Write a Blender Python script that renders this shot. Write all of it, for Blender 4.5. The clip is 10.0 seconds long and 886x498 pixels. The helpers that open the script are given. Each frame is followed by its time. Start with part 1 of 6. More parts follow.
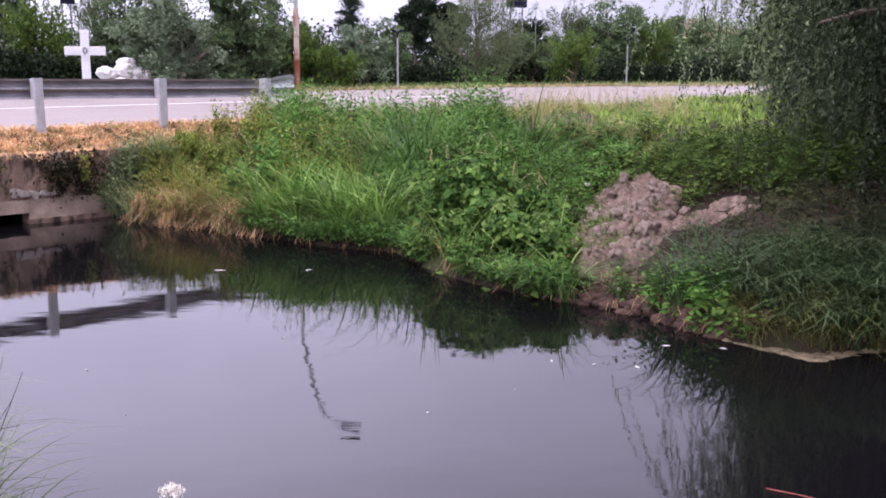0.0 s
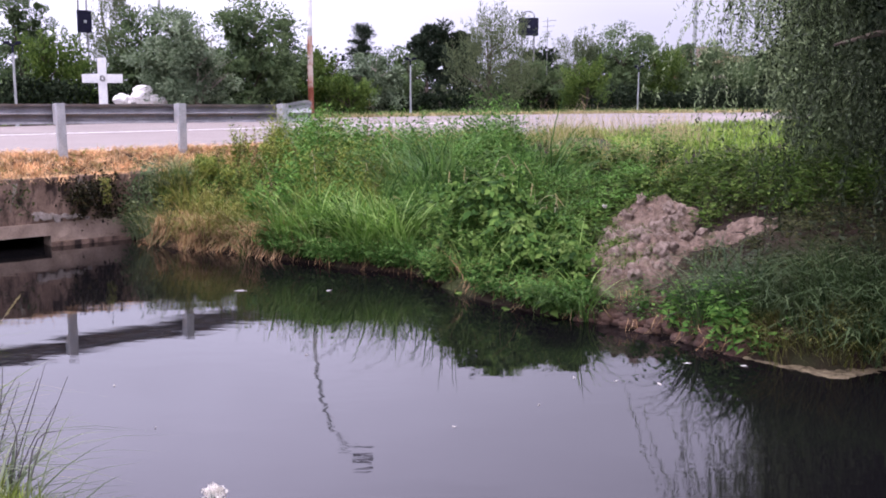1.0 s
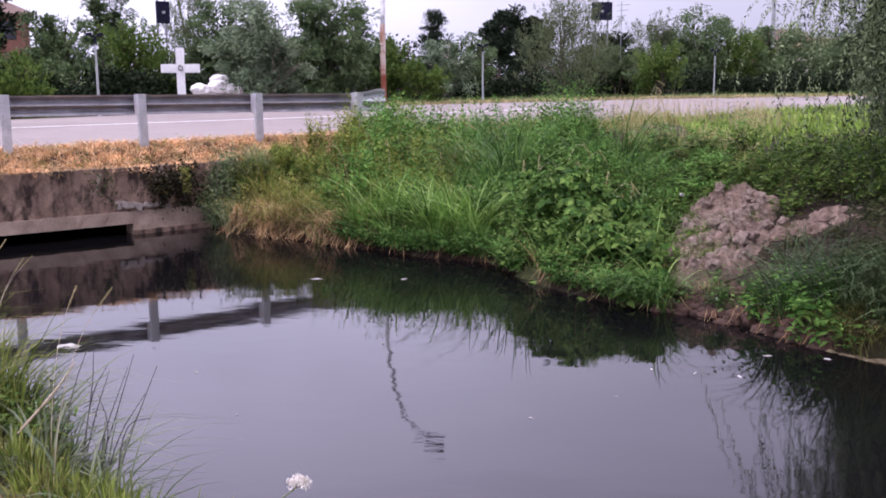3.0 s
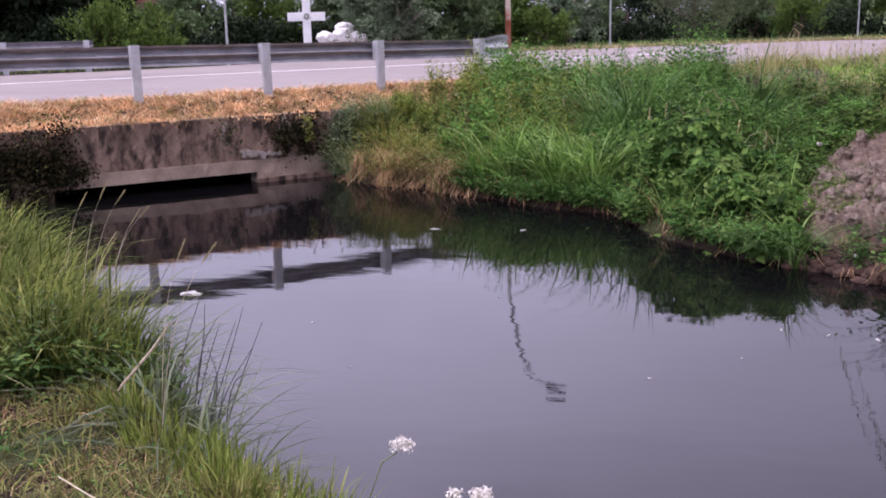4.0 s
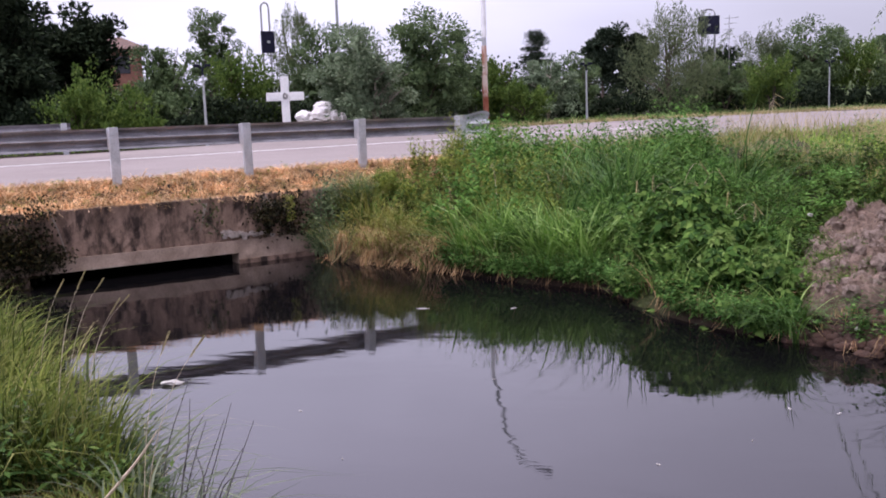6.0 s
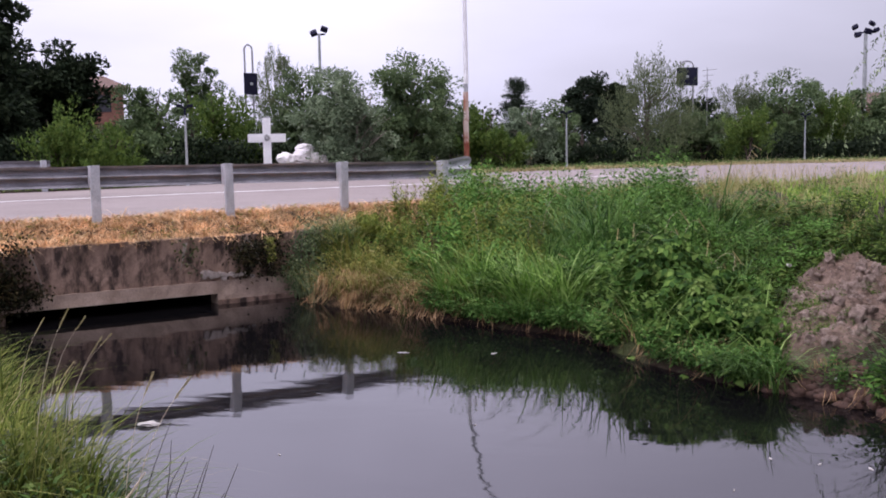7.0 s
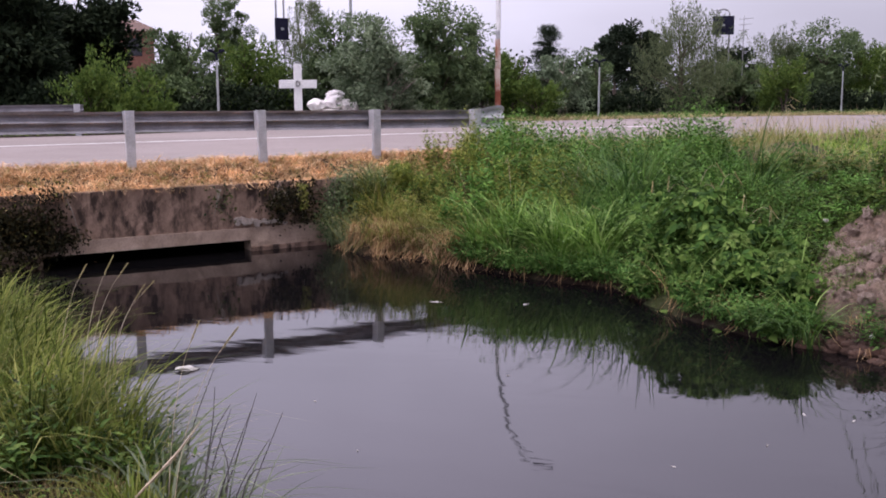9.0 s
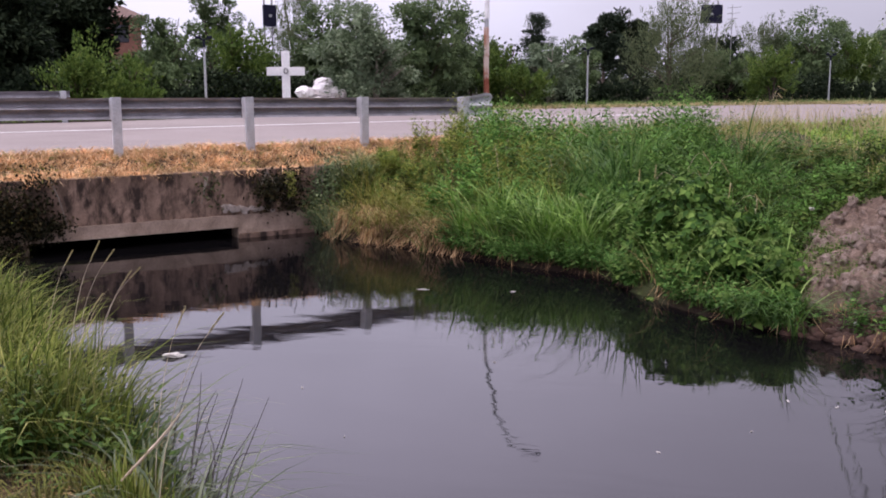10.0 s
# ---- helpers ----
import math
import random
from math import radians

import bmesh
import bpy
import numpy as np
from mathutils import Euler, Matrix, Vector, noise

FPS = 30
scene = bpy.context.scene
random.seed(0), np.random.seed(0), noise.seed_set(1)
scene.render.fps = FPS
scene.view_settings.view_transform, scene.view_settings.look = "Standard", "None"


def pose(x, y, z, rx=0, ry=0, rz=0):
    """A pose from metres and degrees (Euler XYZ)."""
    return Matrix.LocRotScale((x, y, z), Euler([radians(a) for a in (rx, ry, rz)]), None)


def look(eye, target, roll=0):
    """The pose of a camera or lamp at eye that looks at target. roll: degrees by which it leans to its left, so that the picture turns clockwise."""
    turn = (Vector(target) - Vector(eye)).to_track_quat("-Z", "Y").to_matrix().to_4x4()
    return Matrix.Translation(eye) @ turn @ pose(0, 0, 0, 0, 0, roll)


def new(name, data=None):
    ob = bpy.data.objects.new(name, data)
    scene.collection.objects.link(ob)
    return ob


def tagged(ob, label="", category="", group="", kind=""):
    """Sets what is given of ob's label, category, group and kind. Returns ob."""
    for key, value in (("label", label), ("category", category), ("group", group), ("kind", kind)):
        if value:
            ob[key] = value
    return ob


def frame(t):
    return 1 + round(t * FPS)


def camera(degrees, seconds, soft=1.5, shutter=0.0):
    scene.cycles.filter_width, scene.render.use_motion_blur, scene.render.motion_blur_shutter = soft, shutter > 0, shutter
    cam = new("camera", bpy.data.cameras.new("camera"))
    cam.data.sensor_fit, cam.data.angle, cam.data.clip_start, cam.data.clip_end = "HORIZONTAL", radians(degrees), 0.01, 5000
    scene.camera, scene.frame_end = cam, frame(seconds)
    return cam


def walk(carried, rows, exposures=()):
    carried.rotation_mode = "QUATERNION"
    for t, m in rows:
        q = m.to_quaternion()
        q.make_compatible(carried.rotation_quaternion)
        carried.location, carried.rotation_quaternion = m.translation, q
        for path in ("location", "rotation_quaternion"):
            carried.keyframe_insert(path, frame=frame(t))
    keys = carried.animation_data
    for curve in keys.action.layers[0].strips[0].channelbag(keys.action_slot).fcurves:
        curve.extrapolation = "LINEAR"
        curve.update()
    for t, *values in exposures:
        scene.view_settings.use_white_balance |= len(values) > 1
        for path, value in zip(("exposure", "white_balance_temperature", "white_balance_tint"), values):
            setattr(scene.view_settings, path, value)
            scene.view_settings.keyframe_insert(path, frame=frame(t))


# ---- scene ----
cam = camera(47.5, 10.0, soft=1.85)
PATH = [
    (0, (0.635, 0.005, 2.321), (0.591, 1.969, 1.95), 0.2),
    (0.5, (0.62, 0.065, 2.233), (0.579, 2.038, 1.907), 0.5),
    (1, (0.534, -0.106, 2.255), (0.47, 1.868, 1.939), 0.1),
    (1.5, (0.514, -0.113, 2.28), (0.443, 1.856, 1.936), 0.9),
    (2, (0.476, -0.089, 2.291), (0.373, 1.878, 1.943), 0.8),
    (3.3, (0.493, -0.105, 2.278), (0.252, 1.851, 1.935), 0.1),
    (3.5, (0.459, -0.079, 2.267), (0.186, 1.864, 1.876), 0.6),
    (4, (0.52, 0.101, 2.284), (0.075, 2.0, 1.843), -1.3),
    (4.5, (0.484, 0.228, 2.234), (0.023, 2.126, 1.807), -0.6),
    (5, (0.453, 0.274, 2.292), (0.013, 2.198, 1.964), 0.7),
    (5.5, (0.415, 0.356, 2.275), (-0.012, 2.286, 1.976), -1.6),
    (6.8, (0.316, 0.318, 2.282), (-0.064, 2.263, 2.012), -1.7),
    (7, (0.32, 0.333, 2.279), (-0.042, 2.289, 2.069), -1.0),
    (7.5, (0.312, 0.347, 2.294), (-0.103, 2.284, 2.019), -0.9),
    (8, (0.261, 0.283, 2.221), (-0.139, 2.23, 2.0), -1.1),
    (8.5, (0.233, 0.303, 2.263), (-0.173, 2.231, 1.925), -1.1),
    (9, (0.257, 0.318, 2.305), (-0.157, 2.25, 1.993), -0.4),
    (9.5, (0.219, 0.28, 2.292), (-0.192, 2.203, 1.924), 0.2),
    (10, (0.271, 0.303, 2.298), (-0.12, 2.236, 1.963), -0.2),
]
walk(cam, [(t, look(eye, target, roll)) for t, eye, target, roll in PATH],
     exposures=[(0, 0.76, 6200, 18), (2.2, 0.66, 6150, 18), (4, 0.44, 6150, 21), (5, 0.42, 6080, 20), (5.5, 0.41, 6250, 17), (7, 0.22, 6330, 14), (8.5, 0.19, 6500, 15), (10, 0.25, 6500, 15)])

# ---------------------------------------------------------------- world, light
SUN_ELEVATION, SUN_TURN = radians(72), radians(200)
world = bpy.data.worlds.new("overcast_sky")
scene.world = world
world.use_nodes = True
wt = world.node_tree
wt.nodes.clear()


def wnode(kind, **inputs):
    n = wt.nodes.new(kind)
    for k, v in inputs.items():
        n.inputs[k].default_value = v
    return n


sky = wt.nodes.new("ShaderNodeTexSky")
sky.sky_type, sky.sun_disc = "NISHITA", False
sky.sun_elevation, sky.sun_rotation = SUN_ELEVATION, SUN_TURN
sky.air_density, sky.dust_density, sky.ozone_density = 1.0, 4.0, 1.5
grey = wnode("ShaderNodeHueSaturation", Saturation=0.35, Value=0.10)
coord = wt.nodes.new("ShaderNodeTexCoord")
split = wt.nodes.new("ShaderNodeSeparateXYZ")
ramp = wt.nodes.new("ShaderNodeValToRGB")
ramp.color_ramp.elements[0].position, ramp.color_ramp.elements[0].color = 0.0, (0.79, 0.77, 0.97, 1)
ramp.color_ramp.elements[1].position, ramp.color_ramp.elements[1].color = 1.0, (2.35, 2.2, 2.65, 1)
for place, shade in ((0.13, (0.92, 0.89, 1.10, 1)), (0.38, (1.72, 1.60, 2.05, 1))):
    ramp.color_ramp.elements.new(place).color = shade
cloud = wnode("ShaderNodeTexNoise", Scale=2.2, Detail=5.0, Roughness=0.5)
cloud_map = wt.nodes.new("ShaderNodeMapping")
cloud_map.inputs["Scale"].default_value = (1.0, 1.0, 3.5)
cloud_range = wnode("ShaderNodeMapRange")
cloud_range.inputs["From Min"].default_value, cloud_range.inputs["From Max"].default_value = 0.3, 0.7
cloud_range.inputs["To Min"].default_value, cloud_range.inputs["To Max"].default_value = 0.88, 1.12
cloud_mul = wt.nodes.new("ShaderNodeVectorMath")
cloud_mul.operation = "SCALE"
mix = wt.nodes.new("ShaderNodeMix")
mix.data_type = "RGBA"
mix.inputs[0].default_value = 0.82
back = wnode("ShaderNodeBackground", Strength=1.0)
wout = wt.nodes.new("ShaderNodeOutputWorld")
wl = wt.links.new
wl(sky.outputs[0], grey.inputs["Color"])
wl(coord.outputs["Generated"], split.inputs[0])
wl(split.outputs["Z"], ramp.inputs[0])
wl(coord.outputs["Generated"], cloud_map.inputs[0])
wl(cloud_map.outputs[0], cloud.inputs["Vector"])
wl(cloud.outputs[0], cloud_range.inputs[0])
wl(ramp.outputs[0], cloud_mul.inputs[0])
side = wnode("ShaderNodeMapRange")
side.inputs["From Min"].default_value, side.inputs["From Max"].default_value = -0.25, 0.36
side.inputs["To Min"].default_value, side.inputs["To Max"].default_value = 1.06, 0.52
side_mul = wt.nodes.new("ShaderNodeMath")
side_mul.operation = "MULTIPLY"
wl(split.outputs["X"], side.inputs[0])
wl(side.outputs[0], side_mul.inputs[0])
wl(cloud_range.outputs[0], side_mul.inputs[1])
wl(side_mul.outputs[0], cloud_mul.inputs["Scale"])
wl(grey.outputs[0], mix.inputs[6])
wl(cloud_mul.outputs[0], mix.inputs[7])
wl(mix.outputs[2], back.inputs[0])
wl(back.outputs[0], wout.inputs[0])

sun = new("sun", bpy.data.lights.new("sun", "SUN"))
sun.data.energy, sun.data.angle, sun.data.color = 1.2, radians(25), (1.0, 0.95, 0.88)
sun.matrix_world = look((math.cos(SUN_ELEVATION) * math.sin(SUN_TURN) * 50, math.cos(SUN_ELEVATION) * math.cos(SUN_TURN) * 50, math.sin(SUN_ELEVATION) * 50), (0, 0, 0))


# ---------------------------------------------------------------- materials
def material(name):
    m = bpy.data.materials.new(name)
    m.use_nodes = True
    return m, m.node_tree, m.node_tree.nodes["Principled BSDF"]


def tex_noise(t, scale, detail=4.0, rough=0.6, stretch=None, space="Object", distort=0.0):
    n = t.nodes.new("ShaderNodeTexNoise")
    n.inputs["Scale"].default_value, n.inputs["Detail"].default_value = scale, detail
    n.inputs["Roughness"].default_value, n.inputs["Distortion"].default_value = rough, distort
    c = t.nodes.new("ShaderNodeTexCoord")
    if stretch:
        mp = t.nodes.new("ShaderNodeMapping")
        mp.inputs["Scale"].default_value = stretch
        t.links.new(c.outputs[space], mp.inputs[0])
        t.links.new(mp.outputs[0], n.inputs["Vector"])
    else:
        t.links.new(c.outputs[space], n.inputs["Vector"])
    return n.outputs[0]


def colours(t, fac, stops):
    r = t.nodes.new("ShaderNodeValToRGB")
    while len(r.color_ramp.elements) < len(stops):
        r.color_ramp.elements.new(0.5)
    for e, (p, c) in zip(r.color_ramp.elements, stops):
        e.position, e.color = p, (*c, 1)
    t.links.new(fac, r.inputs[0])
    return r.outputs[0]


def blend(t, fac, a, b, mode="MIX"):
    n = t.nodes.new("ShaderNodeMix")
    n.data_type, n.blend_type = "RGBA", mode
    for s, v in ((n.inputs[0], fac), (n.inputs[6], a), (n.inputs[7], b)):
        if isinstance(v, (int, float)):
            s.default_value = v
        elif isinstance(v, tuple):
            s.default_value = (*v, 1)
        else:
            t.links.new(v, s)
    return n.outputs[2]


def bump(t, bsdf, height, strength, distance):
    n = t.nodes.new("ShaderNodeBump")
    n.inputs["Strength"].default_value, n.inputs["Distance"].default_value = strength, distance
    t.links.new(height, n.inputs["Height"])
    t.links.new(n.outputs[0], bsdf.inputs["Normal"])


def surface(name, dark, light, scale, rough=0.85, fine=30.0, relief=0.3, depth=0.02, metal=0.0, stretch=None, extra=None):
    """A surface of two colours, mottled at a coarse and a fine scale, with fine relief."""
    m, t, b = material(name)
    coarse = tex_noise(t, scale, 5, 0.6, stretch)
    grain = tex_noise(t, fine, 6, 0.7)
    mid = tuple((a + c) / 2 for a, c in zip(dark, light))
    c = colours(t, coarse, [(0.28, dark), (0.5, mid), (0.72, light)])
    g = colours(t, grain, [(0.25, (0.55, 0.55, 0.55)), (0.75, (1.35, 1.35, 1.35))])
    c = blend(t, 0.7, c, g, "MULTIPLY")
    if extra:
        scale2, low, high, colour, stretch2 = extra
        stain = colours(t, tex_noise(t, scale2, 5, 0.65, stretch2), [(low, (0, 0, 0)), (high, (1, 1, 1))])
        c = blend(t, stain, c, colour)
    t.links.new(c, b.inputs["Base Color"])
    b.inputs["Roughness"].default_value, b.inputs["Metallic"].default_value = rough, metal
    if rough > 0.8:
        b.inputs["Specular IOR Level"].default_value = 0.15
    bump(t, b, grain, relief, depth)
    return m


def leaf_material(name, shades, through_light=0.35, rough=0.55, patch=0.9, gloss=0.15):
    """Leaves: a shade of its own for every leaf, larger patches of tone, and light that passes through."""
    m, t, b = material(name)
    geo = t.nodes.new("ShaderNodeNewGeometry")
    stops = [(i / max(1, len(shades) - 1), s) for i, s in enumerate(shades)]
    c = colours(t, geo.outputs["Random Per Island"], stops)
    lo, hi = (0.62, 1.3) if patch < 2 else (0.42, 1.6)
    p = colours(t, tex_noise(t, patch, 3, 0.6), [(0.32, (lo, lo * 1.06, lo * 0.97)), (0.68, (hi, hi * 0.96, hi * 0.92))])
    c = blend(t, 0.8, c, p, "MULTIPLY")
    t.links.new(c, b.inputs["Base Color"])
    b.inputs["Roughness"].default_value = rough
    b.inputs["Specular IOR Level"].default_value = gloss
    tr = t.nodes.new("ShaderNodeBsdfTranslucent")
    t.links.new(c, tr.inputs["Color"])
    mx = t.nodes.new("ShaderNodeMixShader")
    mx.inputs[0].default_value = through_light
    t.links.new(b.outputs[0], mx.inputs[1])
    t.links.new(tr.outputs[0], mx.inputs[2])
    t.links.new(mx.outputs[0], t.nodes["Material Output"].inputs[0])
    return m


SOIL = surface("wet_soil", (0.010, 0.007, 0.005), (0.040, 0.026, 0.018), 1.3, 0.95, 22, 0.6, 0.04, extra=(0.7, 0.5, 0.72, (0.055, 0.07, 0.025), None))
def clod_colours(m, scale):
    """Clods of differing paleness over a soil material."""
    t, b = m.node_tree, m.node_tree.nodes["Principled BSDF"]
    old = b.inputs["Base Color"].links[0].from_socket
    vor = t.nodes.new("ShaderNodeTexVoronoi")
    vor.inputs["Scale"].default_value = scale
    c = t.nodes.new("ShaderNodeTexCoord")
    t.links.new(c.outputs["Object"], vor.inputs["Vector"])
    tone = t.nodes.new("ShaderNodeSeparateColor")
    t.links.new(vor.outputs["Color"], tone.inputs[0])
    shade = colours(t, tone.outputs[0], [(0.0, (0.72, 0.69, 0.66)), (0.55, (1.0, 0.97, 0.94)), (1.0, (1.45, 1.40, 1.36))])
    t.links.new(blend(t, 0.85, old, shade, "MULTIPLY"), b.inputs["Base Color"])


HEAP = surface("dug_earth", (0.091, 0.062, 0.048), (0.261, 0.197, 0.162), 2.6, 0.95, 26, 0.8, 0.04, extra=(3.0, 0.56, 0.72, (0.10, 0.09, 0.05), None))
clod_colours(HEAP, 24.0)
ASPHALT = surface("worn_asphalt", (0.215, 0.184, 0.174), (0.295, 0.255, 0.242), 0.35, 0.9, 60, 0.3, 0.008)
ROAD_WHITE = surface("road_paint", (0.55, 0.55, 0.54), (0.78, 0.78, 0.76), 3, 0.7, 50, 0.2, 0.004)
CONCRETE = surface("stained_concrete", (0.115, 0.077, 0.057), (0.335, 0.23, 0.175), 2.6, 0.92, 34, 0.5, 0.02, stretch=(1.2, 1.2, 0.45), extra=(4.6, 0.45, 0.62, (0.042, 0.030, 0.025), (1.4, 1.4, 0.55)))
LINTEL = surface("bare_concrete", (0.22, 0.16, 0.12), (0.44, 0.335, 0.265), 3.0, 0.9, 40, 0.4, 0.015, extra=(2.5, 0.6, 0.72, (0.10, 0.08, 0.07), (1, 1, 0.4)))
PLASTER = surface("flaking_plaster", (0.24, 0.20, 0.17), (0.46, 0.40, 0.36), 7.0, 0.9, 40, 0.5, 0.015)
# near-black, so the culvert's shade is painted into its faces
SHADE_CONCRETE = surface("shade_concrete", (0.02, 0.018, 0.017), (0.05, 0.045, 0.04), 2.0, 0.9, 30, 0.4, 0.02)
STEEL = surface("galvanised_steel", (0.18, 0.174, 0.19), (0.34, 0.332, 0.36), 3.5, 0.55, 45, 0.12, 0.004, metal=0.35, extra=(4.0, 0.66, 0.78, (0.18, 0.14, 0.12), (1, 1, 0.4)))
POST_STEEL = surface("weathered_post_steel", (0.34, 0.35, 0.37), (0.52, 0.53, 0.56), 5, 0.6, 50, 0.15, 0.004, metal=0.2, extra=(5.0, 0.64, 0.76, (0.20, 0.15, 0.12), (1, 1, 0.35)))
LAMP_STEEL = surface("grey_pole_paint", (0.26, 0.28, 0.28), (0.40, 0.42, 0.42), 4, 0.5, 40, 0.1, 0.003)
DARK_PAINT = surface("black_paint", (0.008, 0.008, 0.020), (0.02, 0.02, 0.042), 3, 0.85, 30, 0.1, 0.003)
WHITE_PAINT = surface("white_paint", (0.72, 0.72, 0.73), (0.86, 0.86, 0.86), 3, 0.6, 40, 0.1, 0.003)
WHITE_STONE = surface("white_stone", (0.83, 0.79, 0.78), (0.93, 0.90, 0.89), 3, 0.85, 20, 0.3, 0.01)
WREATH = surface("grey_bronze", (0.22, 0.22, 0.22), (0.40, 0.40, 0.39), 9, 0.6, 40, 0.4, 0.01)
RUST = surface("rust_red_paint", (0.24, 0.055, 0.03), (0.46, 0.17, 0.10), 3, 0.75, 30, 0.3, 0.005, extra=(1.6, 0.5, 0.6, (0.62, 0.50, 0.44), (1, 1, 0.5)))
PALE_RUST = surface("rust_stained_paint", (0.46, 0.30, 0.23), (0.74, 0.66, 0.62), 3, 0.75, 30, 0.3, 0.005, extra=(2.2, 0.52, 0.64, (0.36, 0.14, 0.08), (1, 1, 0.4)))
BRICK_WALL = surface("red_brick", (0.17, 0.085, 0.065), (0.28, 0.14, 0.10), 1.5, 0.9, 18, 0.3, 0.01)
ROOF_TILE = surface("dark_roof_tile", (0.10, 0.07, 0.06), (0.20, 0.13, 0.11), 1.5, 0.85, 14, 0.3, 0.02)
PALE_RENDER = surface("pale_render", (0.48, 0.42, 0.33), (0.64, 0.58, 0.48), 1.5, 0.9, 20, 0.2, 0.01)
ORANGE_TILE = surface("orange_roof_tile", (0.20, 0.095, 0.065), (0.32, 0.165, 0.11), 1.5, 0.85, 14, 0.3, 0.02)
GLASS_DARK = surface("window_dark", (0.02, 0.02, 0.025), (0.05, 0.05, 0.06), 1, 0.15, 10, 0.0, 0.001)
BARK = surface("tree_bark", (0.045, 0.035, 0.028), (0.15, 0.12, 0.095), 3, 0.95, 24, 0.8, 0.02, stretch=(1, 1, 0.3))
PALE_BARK = surface("pale_bark", (0.13, 0.11, 0.09), (0.30, 0.27, 0.23), 4, 0.95, 24, 0.6, 0.02, stretch=(1, 1, 0.3))
STRAW = surface("dry_stem", (0.42, 0.33, 0.22), (0.66, 0.58, 0.45), 6, 0.9, 40, 0.2, 0.003)
DARK_STEM = surface("dark_stem", (0.05, 0.045, 0.05), (0.12, 0.11, 0.10), 6, 0.9, 40, 0.2, 0.003)
GREEN_STEM = surface("green_stem", (0.06, 0.09, 0.03), (0.14, 0.17, 0.07), 6, 0.8, 40, 0.2, 0.003)
RED_STEM = surface("red_stem", (0.20, 0.04, 0.035), (0.32, 0.09, 0.07), 6, 0.8, 40, 0.2, 0.003)
SCUM = surface("matted_straw", (0.05, 0.04, 0.022), (0.30, 0.24, 0.15), 14, 0.95, 30, 0.8, 0.02)
PETAL = surface("cream_petal", (0.62, 0.57, 0.50), (0.82, 0.78, 0.72), 20, 0.8, 60, 0.1, 0.002)
LITTER = surface("pale_litter", (0.30, 0.28, 0.26), (0.58, 0.55, 0.52), 6, 0.7, 40, 0.1, 0.003)

NETTLE = leaf_material("nettle_leaf", [(0.021, 0.063, 0.014), (0.060, 0.150, 0.029), (0.106, 0.232, 0.047), (0.188, 0.326, 0.077)], 0.25, 0.65, 2.0, 0.05)
HERB = leaf_material("herb_leaf", [(0.028, 0.076, 0.018), (0.067, 0.161, 0.036), (0.118, 0.236, 0.056), (0.195, 0.321, 0.101)], 0.3, 0.65, 2.0, 0.05)
VINE = leaf_material("vine_leaf", [(0.018, 0.044, 0.012), (0.040, 0.092, 0.020), (0.078, 0.149, 0.032), (0.138, 0.221, 0.054)], 0.28, 0.65, 2.4, 0.05)
NETTLE_TIP = leaf_material("nettle_tip_leaf", [(0.059, 0.137, 0.026), (0.094, 0.200, 0.044), (0.143, 0.269, 0.067)], 0.25, 0.65, 2.0, 0.05)
HERB_TIP = leaf_material("herb_tip_leaf", [(0.073, 0.144, 0.033), (0.110, 0.204, 0.046), (0.159, 0.259, 0.072)], 0.28, 0.65, 2.0, 0.05)
VINE_TIP = leaf_material("vine_tip_leaf", [(0.066, 0.126, 0.027), (0.106, 0.182, 0.042), (0.161, 0.227, 0.069)], 0.3, 0.65, 2.4, 0.05)
MUGWORT = leaf_material("mugwort_leaf", [(0.074, 0.107, 0.022), (0.142, 0.189, 0.034), (0.221, 0.267, 0.053), (0.324, 0.336, 0.077)], 0.2, 0.7, 2.8, 0.05)
MUGWORT_TIP = leaf_material("mugwort_tip_leaf", [(0.127, 0.169, 0.037), (0.193, 0.237, 0.054), (0.265, 0.297, 0.076)], 0.22, 0.7, 2.8, 0.05)
DULL_HERB = leaf_material("dull_weed_leaf", [(0.026, 0.054, 0.012), (0.053, 0.098, 0.020), (0.086, 0.143, 0.031), (0.138, 0.194, 0.048)], 0.22, 0.65, 2.6, 0.05)
DOCK = leaf_material("dock_seed", [(0.09, 0.055, 0.030), (0.14, 0.09, 0.045), (0.20, 0.14, 0.075)], 0.15, 0.8, 2.0)
GREY_HERB = leaf_material("olive_herb_leaf", [(0.074, 0.100, 0.024), (0.159, 0.186, 0.044), (0.238, 0.248, 0.061), (0.350, 0.325, 0.095)], 0.2, 0.6, 2.6, 0.05)
GREY_WEED = leaf_material("grey_green_weed", [(0.057, 0.085, 0.043), (0.114, 0.159, 0.081), (0.179, 0.236, 0.122), (0.269, 0.325, 0.179)], 0.2, 0.65, 2.0, 0.05)
BLUE_GRASS = leaf_material("bluish_grass", [(0.032, 0.078, 0.019), (0.062, 0.139, 0.032), (0.101, 0.204, 0.046), (0.161, 0.252, 0.077)], 0.3, 0.5, 2.0)
BROAD_GRASS = leaf_material("broad_grass_blade", [(0.058, 0.127, 0.024), (0.124, 0.244, 0.044), (0.200, 0.342, 0.077), (0.305, 0.430, 0.143)], 0.3, 0.45, 2.0)
SEDGE = leaf_material("sedge_blade", [(0.041, 0.081, 0.018), (0.081, 0.152, 0.032), (0.135, 0.211, 0.049), (0.222, 0.270, 0.094)], 0.25, 0.55, 2.0)
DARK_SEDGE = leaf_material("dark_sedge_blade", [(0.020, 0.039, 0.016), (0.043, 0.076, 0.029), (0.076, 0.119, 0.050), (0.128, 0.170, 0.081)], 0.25)
